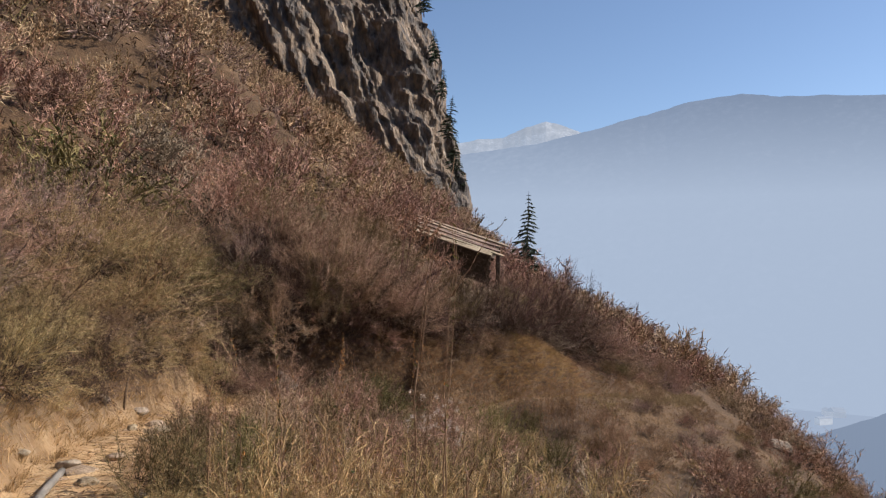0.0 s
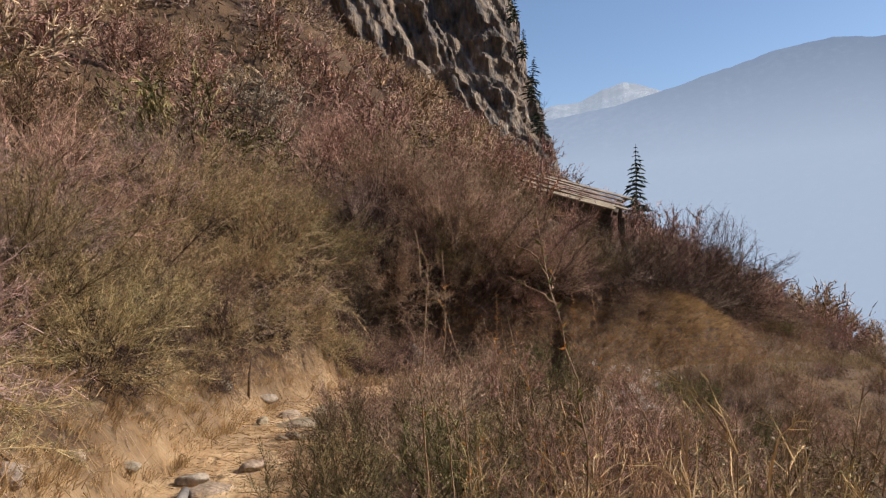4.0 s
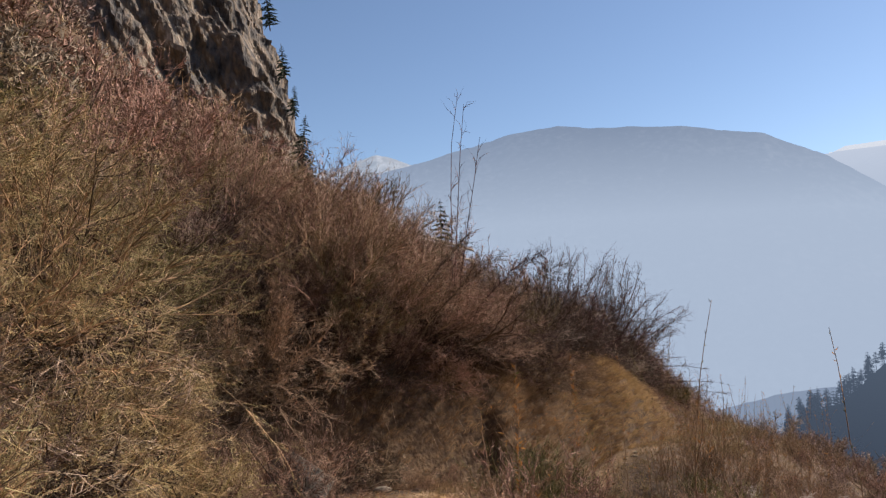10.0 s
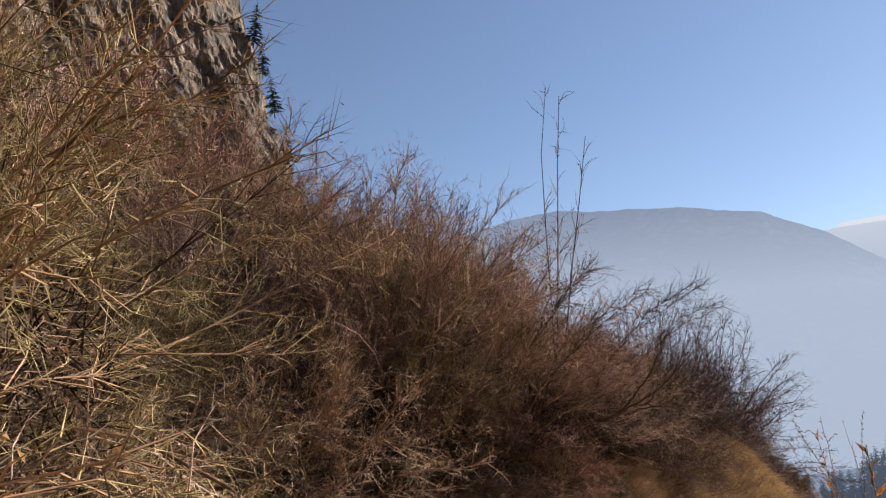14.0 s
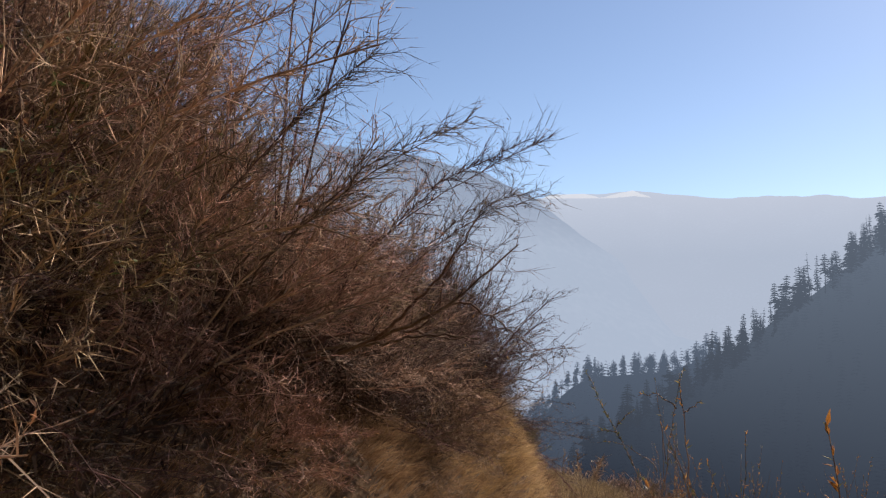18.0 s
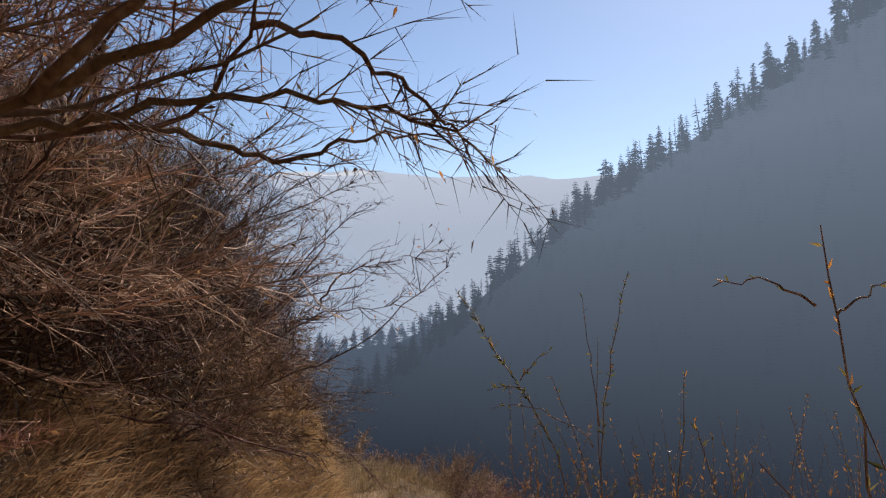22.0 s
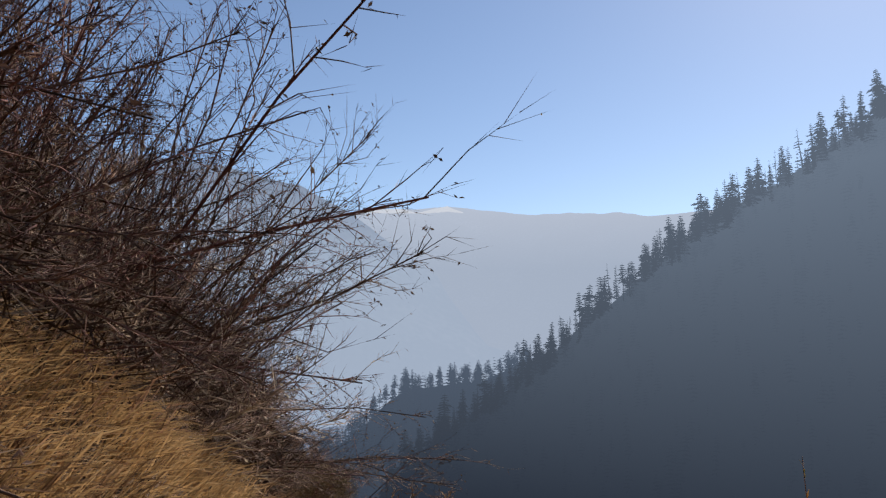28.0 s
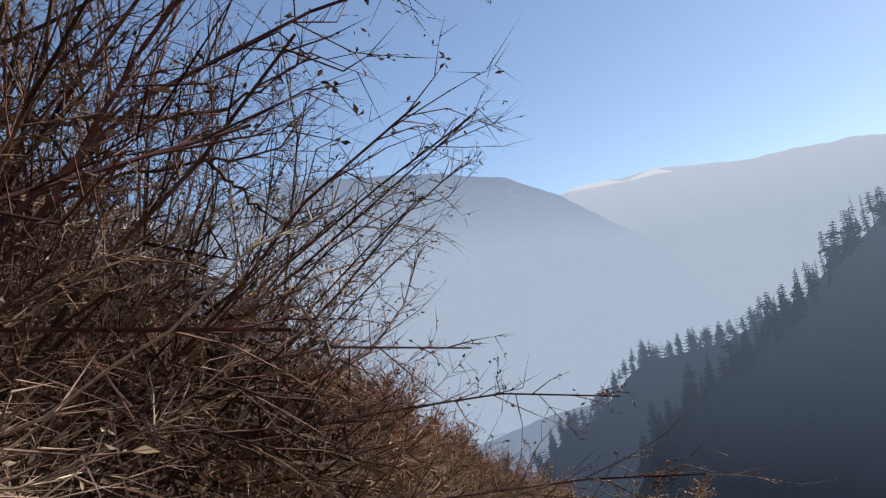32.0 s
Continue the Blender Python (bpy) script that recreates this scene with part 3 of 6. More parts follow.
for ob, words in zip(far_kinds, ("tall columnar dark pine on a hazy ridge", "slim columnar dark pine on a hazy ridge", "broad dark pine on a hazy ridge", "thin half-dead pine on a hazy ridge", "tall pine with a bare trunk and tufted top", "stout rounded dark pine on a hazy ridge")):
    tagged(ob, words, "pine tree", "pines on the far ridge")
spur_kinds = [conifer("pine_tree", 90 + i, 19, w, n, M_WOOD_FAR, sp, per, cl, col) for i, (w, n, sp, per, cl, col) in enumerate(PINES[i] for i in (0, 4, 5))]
for ob, words in zip(spur_kinds, ("columnar pine on the pale hazy spur", "pine with a bare trunk on the pale spur", "rounded pine on the pale hazy spur")):
    tagged(ob, words, "pine tree", "pines on the far spur")
rng = np.random.default_rng(5)
woods = {k: [] for k in range(6)}
for k in range(1250):
    top_row = k < 290
    az = rng.uniform(-90, -42)
    s = abs(rng.normal(0, 0.01)) if top_row else (rng.uniform(0.0, 0.05) if k < 750 else rng.uniform(0.02, 0.5))
    el = np.interp(-az, -np.array(HILL_AZ), HILL_EL)
    q, top = polar(np.array([az]), np.array([el]), 400 * (1 - 0.6 * s))[0], polar(np.array([az]), np.array([el]), 400)[0]
    z = top[2] * (1 - s) - 260 * s - 2.0
    sc = rng.uniform(0.4, 0.8) if rng.random() < 0.6 or not top_row else rng.uniform(0.8, 1.25)
    wide = rng.uniform(0.75, 1.35)
    m = pose(q[0], q[1], z, rng.normal(0, 2), rng.normal(0, 2), rng.uniform(0, 360)) @ Matrix.Diagonal((sc * wide, sc * wide, sc, 1))
    kind = rng.choice(6, p=(0.3, 0.2, 0.15, 0.1, 0.1, 0.15))
    if top_row:
        copy_thing(far_kinds[kind], m)
    else:
        woods[kind].append(m)
spur_woods = []
for k in range(330):
    az = rng.uniform(-53, -34.5)
    el = np.interp(-az, -np.array(FAR_AZ), FAR_EL)
    s = abs(rng.normal(0, 0.006)) if k < 130 else rng.uniform(0.01, 0.3)
    q = polar(np.array([az]), np.array([el]), 620 * (1 - 0.5 * s))[0]
    q[2] = polar(np.array([az]), np.array([el]), 620)[0][2] * (1 - s) - 260 * s
    sc = rng.uniform(0.6, 1.25)
    m = pose(q[0], q[1], q[2] - 3, 0, 0, rng.uniform(0, 360)) @ Matrix.Diagonal((sc * 1.1, sc * 1.1, sc, 1))
    if k < 90:
        copy_thing(spur_kinds[k % 3], m)
    else:
        spur_woods.append(m)
me = next(c for c in plain_pine.children if c.name.startswith("crown")).data
v, f = np.zeros(len(me.vertices) * 3), np.zeros(len(me.polygons) * 3, np.int32)
me.vertices.foreach_get("co", v)
me.loops.foreach_get("vertex_index", f)
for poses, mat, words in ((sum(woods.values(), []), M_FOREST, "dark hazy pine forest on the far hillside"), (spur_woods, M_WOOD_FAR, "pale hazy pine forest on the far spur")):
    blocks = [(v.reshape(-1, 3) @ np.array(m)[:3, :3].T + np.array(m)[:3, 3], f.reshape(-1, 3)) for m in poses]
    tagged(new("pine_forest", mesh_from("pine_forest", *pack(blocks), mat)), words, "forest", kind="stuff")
tagged(plain_pine, "tall dark pine on a hazy ridge", "pine tree", "pines on the far ridge")
far_kinds.append(plain_pine)
for i, ob in enumerate(spur_kinds):
    q = polar(np.array([-44.0 - 2 * i]), np.array([np.interp(44 + 2 * i, -np.array(FAR_AZ), FAR_EL)]), 618)[0]
    ob.matrix_basis = pose(q[0], q[1], q[2] - 3)
for i, ob in enumerate(far_kinds):
    q = polar(np.array([-58.0 - 4 * i]), np.array([np.interp(58 + 4 * i, -np.array(HILL_AZ), HILL_EL)]), 398)[0]
    ob.matrix_basis = pose(q[0], q[1], q[2] - 3)


# ---- cliff ----
def make_cliff():
    n, mrows = 190, 120
    u = np.linspace(0, 1, n)
    # foot line of the face along the slope, climbing to the left, with a rounded right end
    fx = np.interp(u, [0, 0.25, 0.5, 0.72, 0.86, 1], [-60, -35, -17, -2.5, 3.5, 9])
    fy = np.interp(u, [0, 0.25, 0.5, 0.72, 0.86, 1], [90, 94, 98, 104, 113, 150])
    fz = height(fx, fy)
    grid = []
    for r in range(mrows):
        s = r / (mrows - 1)
        z = fz - 3 + s * 75
        back = 18 * s + 1.6 * np.floor(s * 9 + 1.2 * rough(fx, fy, 14, 71)) * 0.9
        jut = 2.8 * rough(fx + 40, z * 0.5, 8.0, 73, 4) + 1.0 * rough(fx * 0.6, z * 2.0, 4.0, 75, 4) + 2.4 * rough(fx * 2.5 + z * 0.8, z * 0.35, 4.0, 79, 4)
        grid.append(np.stack([fx - back * 0.55 - jut * 0.5 * np.clip(u * 2 - 0.6, 0, 1), fy + back * 0.6 + jut, z], -1))
    v = np.concatenate(grid)
    i = np.arange(n * mrows).reshape(mrows, n)
    f = np.stack([i[:-1, :-1], i[:-1, 1:], i[1:, 1:], i[1:, :-1]], -1).reshape(-1, 4)
    m = material("cliff_rock", [(0.03, 0.027, 0.027), (0.1, 0.09, 0.085), (0.2, 0.15, 0.11), (0.46, 0.4, 0.34)], 0.16, 0.9, 0.95, 1.0, bump_size=0.9)
    nd, l = m.node_tree.nodes, m.node_tree.links
    squash = nd.new("ShaderNodeMapping")
    squash.inputs["Scale"].default_value = (1.6, 1.0, 0.7)
    squash.inputs["Rotation"].default_value = (0.0, radians(-14), 0.0)
    l.new(nd["Texture Coordinate"].outputs["Object"], squash.inputs[0])
    l.new(squash.outputs[0], nd["Noise Texture.001"].inputs["Vector"])
    tagged(new("cliff", mesh_from("cliff", v, f, m, False)), "layered grey rock cliff above the slope", "cliff", kind="structure")


make_cliff()

# ---- shrubs ----
WORDS = {"red": "red-brown leafless shrub of fine upright twigs", "red2": "spreading red-brown leafless shrub", "olive": "olive-brown shrub with a few small green leaves",
         "straw": "straw-coloured dry shrub with drooping twigs", "grey": "grey twiggy shrub with pale dry leaves", "dark": "large dark bare shrub of tangled twigs", "arching": "dark bare shrub with long arching branches", "strawlip": "straw-coloured tangled shrub hanging over the bank", "lip": "dark tangled shrub overhanging the bank", "lip2": "brown tangled shrub overhanging the bank", "bramble": "tangle of pale twisted dry stems on the bank", "big_red": "large domed red-brown leafless shrub", "big_olive": "large domed olive-brown shrub with small leaves", "big_straw": "large rounded straw-coloured dry shrub", "sweep": "dark bare shrub with long stems sweeping outward", "wand": "thicket of upright pale straw stalks", "sapling": "slender bare sapling rising above the shrubs"}
TWIG = {"red": M_TWIG_RED, "red2": M_TWIG_RED, "olive": M_TWIG_OLIVE, "straw": M_TWIG_STRAW, "grey": M_TWIG_GREY, "dark": M_TWIG_DARK}
LEAF = {"red": M_LEAF_DRY, "red2": M_LEAF_DRY, "olive": M_LEAF_GREEN, "straw": M_LEAF_DRY, "grey": M_LEAF_PALE, "dark": M_LEAF_DARK}
# height, spread, droop of each kind
HABIT = {"red": (1.3, 0.72, 0.08), "red2": (1.15, 0.9, 0.03), "olive": (1.25, 0.7, 0.1), "straw": (1.05, 0.95, -0.1), "grey": (1.15, 0.9, 0.0)}
HERO, NEAR, MID, FINE, LOW = {}, {}, {}, {}, {}
for i, (k, (h, sp, dr)) in enumerate(HABIT.items()):
    HERO[k] = shrub("shrub", 1 + i, TWIG[k], LEAF[k], 700, 0.022, stems=48, height=h, spread=sp, droop=dr, twigs=22, twiglets=7, thick=0.0055, twig_len=0.36, fine=0.0018, lobes=10, bare=0.3)
    NEAR[k] = shrub("shrub", 61 + i, TWIG[k], LEAF[k], 420, 0.03, level=1, stems=36, height=h, spread=sp + 0.05, droop=dr, twigs=20, twiglets=7, thick=0.007, twig_len=0.42, fine=0.0028, lobes=9, bare=0.3)
    MID[k] = shrub("shrub", 21 + i, TWIG[k], LEAF[k], 260, 0.05, level=2, stems=24, height=h * 1.05, spread=sp + 0.1, droop=dr, twigs=16, twiglets=6, thick=0.012, twig_len=0.42, fine=0.007, lobes=8, bare=0.3)
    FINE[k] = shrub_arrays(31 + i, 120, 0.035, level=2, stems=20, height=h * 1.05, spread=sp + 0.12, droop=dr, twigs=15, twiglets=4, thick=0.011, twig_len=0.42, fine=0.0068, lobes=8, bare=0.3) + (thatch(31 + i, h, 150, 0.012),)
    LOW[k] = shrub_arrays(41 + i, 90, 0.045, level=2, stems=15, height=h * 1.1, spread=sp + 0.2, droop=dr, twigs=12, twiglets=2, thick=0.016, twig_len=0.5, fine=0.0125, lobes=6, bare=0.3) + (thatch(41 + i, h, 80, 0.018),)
NEAR["strawlip"] = shrub("shrub", 83, M_TWIG_STRAW, M_LEAF_DRY, 600, 0.02, level=1, stems=34, height=1.05, spread=1.0, droop=-0.16, twigs=22, twiglets=7, thick=0.005, twig_len=0.45, fine=0.0024, lobes=8, bare=0.25)
NEAR["lip"] = shrub("shrub", 81, M_TWIG_BROWN, M_LEAF_DARK, 700, 0.022, level=1, stems=26, height=1.15, spread=1.0, droop=-0.12, twigs=24, twiglets=7, thick=0.006, twig_len=0.5, fine=0.0024)
NEAR["lip2"] = shrub("shrub", 82, M_TWIG_RED, M_LEAF_DRY, 420, 0.026, level=1, stems=26, height=1.05, spread=1.05, droop=-0.14, twigs=24, twiglets=7, thick=0.006, twig_len=0.5, fine=0.0024)
BIG = {"big_red": ("red", M_TWIG_RED, M_LEAF_DRY, 0.85, -0.02), "big_olive": ("olive", M_TWIG_OLIVE, M_LEAF_GREEN, 0.85, 0.0), "big_straw": ("straw", M_TWIG_STRAW, M_LEAF_DRY, 1.0, -0.16)}
for i, (k, (_, m_twig, m_leaf, sp, dr)) in enumerate(BIG.items()):
    HERO[k] = shrub("shrub", 131 + i, m_twig, m_leaf, 1600, 0.02, stems=84, height=1.8, spread=sp, droop=dr, twigs=28, twiglets=7, thick=0.008, twig_len=0.3, fine=0.0021, lobes=14, bare=0.36)
HERO["wand"] = shrub("shrub", 141, M_TWIG_GOLD, M_LEAF_PALE, 700, 0.014, stems=46, height=1.15, spread=0.42, droop=0.06, twigs=13, twiglets=4, thick=0.0035, twig_len=0.3, fine=0.0018, base=0.2, wiggle=0.06)
HERO["sweep"] = shrub("shrub", 145, M_TWIG_BROWN, M_LEAF_DARK, 500, 0.02, stems=34, height=2.5, spread=0.42, droop=-0.1, twigs=26, twiglets=6, thick=0.009, twig_len=0.24, fine=0.0019, bare=0.3)
HERO["arching"] = shrub("shrub", 8, M_TWIG_DARK, M_LEAF_DARK, 160, 0.024, stems=13, height=2.5, spread=0.75, droop=-0.22, twigs=22, twiglets=5, thick=0.008, twig_len=0.32, fine=0.0019)
HERO["bramble"] = shrub("bramble", 12, M_TWIG_PALE, M_LEAF_DRY, 220, 0.022, stems=34, height=1.1, spread=0.95, droop=-0.4, twigs=9, twiglets=3, thick=0.004, twig_len=0.34, fine=0.0017, wiggle=0.34)
HERO["sapling"] = shrub("sapling", 10, M_TWIG_DARK, M_LEAF_DRY, 12, 0.03, stems=3, height=3.0, spread=0.02, droop=0.05, twigs=17, twiglets=2, thick=0.008, twig_len=0.15, fine=0.0022, base=0.012, wiggle=0.05)
HERO["dark"] = shrub("shrub", 9, M_TWIG_DARK, M_LEAF_DARK, 3000, 0.02, stems=34, height=2.3, spread=0.85, droop=-0.06, twigs=26, twiglets=5, thick=0.009, twig_len=0.26, fine=0.002, wiggle=0.17)
for table in (HERO, NEAR, MID):
    for k, ob in table.items():
        tagged(ob, WORDS[k], "shrub", "shrubs on the slope")


def stand(x, y, sc, turn, lean=None, sink=0.06, tip=0.35):
    """Poses for things rooted at x, y (arrays), leaning a little down the slope."""
    z = height(x, y)
    gx, gy = (height(x + 0.6, y) - height(x - 0.6, y)) / 1.2, (height(x, y + 0.6) - height(x, y - 0.6)) / 1.2
    out = []
    for i in range(len(x)):
        up = Vector((-gx[i] * tip, -gy[i] * tip, 1)) if lean is None else Vector((lean[0], lean[1], 1))
        rot = up.normalized().to_track_quat("Z", "Y").to_matrix().to_4x4() @ pose(0, 0, 0, 0, 0, turn[i])
        out.append(Matrix.Translation((x[i], y[i], z[i] - sink * sc[i])) @ rot @ Matrix.Diagonal((sc[i], sc[i], sc[i], 1)))
    return out


def reach(ob):
    """How far most of a shrub's twigs spread from its root."""
    me = next(c for c in ob.children if c.name.startswith("twigwork")).data
    v = np.zeros(len(me.vertices) * 3)
    me.vertices.foreach_get("co", v)
    return float(np.percentile(np.hypot(v[0::3], v[1::3]), 93))


def plant(table, kind, x, y, sc=1.0, turn=0.0, lean=None, room=0.3):
    used.append((x, y))
    sc = min(sc, (np.hypot(*(WALKED - (x, y)).T).min() - room) / REACH[kind])
    return copy_thing(table[kind], stand(np.array([x]), np.array([y]), [sc], [turn], lean)[0])


used = []
REACH = {k: reach(ob) for k, ob in {**NEAR, **HERO}.items()}
WALKED = LINE[(LINE[:, 1] > -0.5) & (LINE[:, 1] < 20.2), :2]


def sites(rng, n, xr, yr, dmin, dmax, gap):
    """Places between two distances from the trail, at least a gap apart."""
    xs, ys = rng.uniform(*xr, n), rng.uniform(*yr, n)
    ds, _ = from_trail(xs, ys)
    out = []
    for x, y, d in zip(xs, ys, ds):
        if dmin < d < dmax and not (abs(x - 0.5) < 1.9 and 23.5 < y < 29.5) and (not used or ((np.array(used) - (x, y)) ** 2).sum(1).min() > gap * gap):
            used.append((x, y))
            out.append((x, y))
    return np.array(out)


def scatter(rng, places, table, weights, size, tip=0.35, room=0.45, keep=0):
    """Shrubs as things; past the nearest few to keep, the rest are joined as scrub."""
    names = list(weights)
    w = np.array([weights[k] for k in names], float)
    sc, turn = rng.uniform(*size, len(places)), rng.uniform(0, 360, len(places))
    off = np.sqrt(((places[:, None, :] - WALKED[None]) ** 2).sum(2).min(1))
    if keep:
        order = np.argsort(off)
        scrub(rng, places[order[keep:]], tuple(weights.items()), size, "hill_scrub", "brown leafless scrub covering the hillside", FINE)
        places, sc, turn, off = places[order[:keep]], sc[order[:keep]], turn[order[:keep]], off[order[:keep]]
    sc = np.minimum(sc, (off - room) / 1.15)
    for q, m in zip(sc, stand(places[:, 0], places[:, 1], sc, turn, tip=tip)):
        kind = names[rng.choice(len(names), p=w / w.sum())]
        if q > 0.22:
            copy_thing(table[kind], m)


def scrub(rng, places, kinds, size, name, label, table=LOW):
    """Shrubs too many and too far off to count, joined kind by kind."""
    sc, turn = rng.uniform(*size, len(places)), rng.uniform(0, 360, len(places))
    poses = stand(places[:, 0], places[:, 1], sc, turn)
    pick = rng.choice(len(kinds), len(places), p=np.array([q for _, q in kinds]) / sum(q for _, q in kinds))
    for j, (k, _) in enumerate(kinds):
        # Role 3 is the darkened core that gives each shrub its inner shade.
        for role, mat in ((0, TWIG[k]), (1, TWIG[k]), (2, LEAF[k]), (3, M_SHADE_THATCH)):
            v, f = table[k][role]
            blocks = []
            for m in (p for p, q in zip(poses, pick) if q == j):
                a = np.array(m)
                blocks.append((v @ a[:3, :3].T + a[:3, 3], f))
            if blocks:
                tagged(new(name, mesh_from(name, *pack(blocks), mat)), label, "scrub", kind="stuff")


rng = np.random.default_rng(77)
# the shrubs beside the trail that can be told apart
# Dark ones from y 13.5 to 16.6 are added as the hollows' shade.
for kind, x, y, sc, turn in (("straw", -4.75, 11.3, 0.95, 20), ("bramble", -4.35, 10.9, 0.8, 15), ("bramble", -4.4, 11.6, 0.85, 75), ("bramble", -4.35, 12.3, 0.8, 135), ("bramble", -4.6, 10.2, 0.7, 195), ("bramble", -2.6, 15.4, 0.6, 255), ("bramble", -2.2, 15.7, 0.55, 5), ("bramble", 3.1, 20.8, 0.6, 45), ("bramble", 3.5, 21.25, 0.6, 85), ("bramble", 2.2, 19.9, 0.5, 215), ("straw", -3.7, 4.7, 0.8, 40), ("grey", -4.4, 5.5, 0.95, 100), ("olive", -4.3, 3.7, 0.9, 160), ("red2", -5.2, 4.7, 1.1, 220), ("straw", -3.6, 3.4, 0.6, 280), ("grey", -5.6, 3.4, 1.1, 340), ("red", -5.3, 6, 1.1, 30), ("straw", -5.3, 10, 1.0, 110), ("big_straw", -4.85, 12.45, 0.9, 250), ("big_straw", -5.7, 11.3, 0.85, 40), ("big_olive", -4.9, 14.6, 0.8, 70), ("big_red", -2.55, 16.75, 1.05, 0), ("big_red", -1.55, 16.9, 1.0, 120), ("big_red", -0.75, 17.4, 0.72, 200), ("big_olive", -2, 18.7, 1.05, 150), ("big_red", -3.9, 17.2, 1.0, 90), ("big_olive", 0.2, 19.3, 0.62, 10), ("dark", -4.3, 9.3, 0.52, 10), ("dark", -4.55, 8.6, 0.45, 130), ("dark", -4.5, 9.9, 0.42, 250), ("big_olive", -5, 7.6, 0.7, 110), ("big_straw", -4.4, 7.6, 0.55, 190), ("big_red", -6.3, 9.6, 0.85, 300), ("big_red", -6, 5.6, 0.9, 210), ("big_red", 2.3, 21.7, 0.75, 40), ("big_olive", 1.5, 20.9, 0.7, 240), ("grey", -5.6, 8.6, 1.05, 60), ("olive", -5.9, 7.2, 0.9, 0), ("grey", -6.4, 11.8, 1.3, 170),
                             ("red", -5.6, 13.4, 1.3, 30), ("olive", -4.8, 14.8, 1.1, 300), ("grey", -4.3, 16.1, 1.0, 45), ("red", -3, 17.2, 1.25, 120), 
                             ("olive", -3.6, 18.4, 1.2, 80), ("red2", -0.4, 17.9, 0.95, 150), ("olive", 0.3, 18.3, 0.85, 330), ("dark", 1.3, 19.1, 0.45, 100), ("grey", 0.7, 18.9, 0.8, 200), ("dark", 2.6, 20.9, 0.52, 290),
                             ("red2", 3.4, 22.2, 0.9, 15), ("red", 1.6, 20.4, 0.9, 75), ("grey", 2.9, 20.7, 0.8, 140), ("dark", -2.9, 16.8, 0.75, 205), ("dark", -1.6, 17.4, 0.6, 110), ("olive", -2.5, 16.3, 1.2, 60), ("red", -3.4, 15.4, 1.0, 80), ("dark", -0.1, 17.6, 0.45, 270), ("dark", 1.1, 19, 0.5, 10), ("dark", 2.3, 20.5, 0.55, 75), ("dark", -4.15, 13.5, 0.45, 15), ("dark", -3.8, 15.6, 0.5, 100), ("dark", -3.3, 16, 0.5, 190), ("dark", -4.2, 16.6, 0.55, 230), ("dark", -2.6, 16, 0.5, 330), ("dark", -4.3, 14.6, 0.5, 60), ("dark", -0.5, 17.4, 0.55, 77), ("dark", 2.9, 21.55, 0.5, 177), ("dark", 3.2, 21.8, 0.42, 37), ("dark", 2.4, 21.7, 0.5, 157), ("dark", 3.15, 21, 0.5, 197), ("dark", 1.9, 20.3, 0.45, 222), ("dark", 0.8, 18.6, 0.5, 140), ("dark", 2.2, 20, 0.6, 60), ("dark", 0.45, 18, 0.5, 33), ("dark", 1.7, 19.5, 0.48, 250), ("dark", 3.7, 23, 0.42, 300), ("dark", 1.7, 21.1, 0.5, 20), ("dark", 2.6, 22.4, 0.5, 130), ("dark", 0.9, 19.8, 0.42, 215), ("dark", 3.2, 22.3, 0.42, 285), ("grey", 2.45, 20.55, 0.8, 95), ("red2", 4.8, 24.4, 0.9, 33), ("wand", -0.55, 3.9, 1.0, 5), ("olive", 0.1, 3.7, 0.95, 95), ("wand", 0.5, 4.4, 1.1, 145), ("wand", -0.15, 4.9, 1.0, 185), ("grey", 1.1, 4.2, 1.0, 235), ("wand", -0.75, 5.6, 0.9, 285), ("wand", -1.1, 4.7, 0.75, 325), ("wand", 0.9, 5.2, 1.1, 30), ("wand", 1.6, 4.9, 1.0, 90), ("straw", 1.3, 6.3, 1.0, 200), ("olive", 2.2, 6, 1.0, 20), ("straw", 2, 7.6, 1.0, 140), ("wand", 0.3, 3.3, 0.9, 70), ("red2", -1.2, 7, 0.85, 25), ("olive", 0.3, 6.2, 1.1, 65), ("red", -0.4, 7.2, 1.0, 15), ("olive", 4.2, 25.4, 1.0, 70)):
    plant(HERO, kind, x, y, sc, turn)
for kind, x, y, sc, turn, lean in (("dark", 2.5, 21.3, 1.05, 0, (0.2, -0.1)), ("dark", 3.2, 22.2, 1.1, 100, (0.2, -0.1)), ("dark", 4.1, 23.3, 1.0, 300, (0.2, -0.1)), ("dark", 2.2, 21.0, 0.7, 40, (0.2, -0.1)), ("dark", 2.9, 21.3, 0.9, 140, (0.25, -0.1)), ("dark", 3.6, 22.0, 0.85, 230, (0.2, -0.1)), ("dark", 2.0, 21.4, 0.95, 320, (0.2, -0.1)), ("dark", 0.9, 19.0, 0.7, 170, (0.2, -0.2))):
    plant(HERO, kind, x, y, sc, turn, lean, 0.0)
# Dark shrubs added in the bank recess, their colour standing for its shade.
for x, y, sc, turn in ((-2.9, 15.85, 0.42, 90), (-2.3, 15.9, 0.36, 270), (-3.6, 15.9, 0.45, 0)):
    plant(HERO, "dark", x, y, sc, turn, (0.2, -0.3), 0.1)
plant(HERO, "sapling", -0.95, 17.1, 1.2, 0, (0.06, -0.06))
for x, y, sc, turn in ((2.8, 21.1, 0.5, 25), (3.2, 21.3, 0.55, 145), (3.5, 22.0, 0.55, 305), (1.75, 19.3, 0.4, 185)):
    plant(HERO, "dark", x, y, sc, turn, (0.15, -0.1), -0.25)
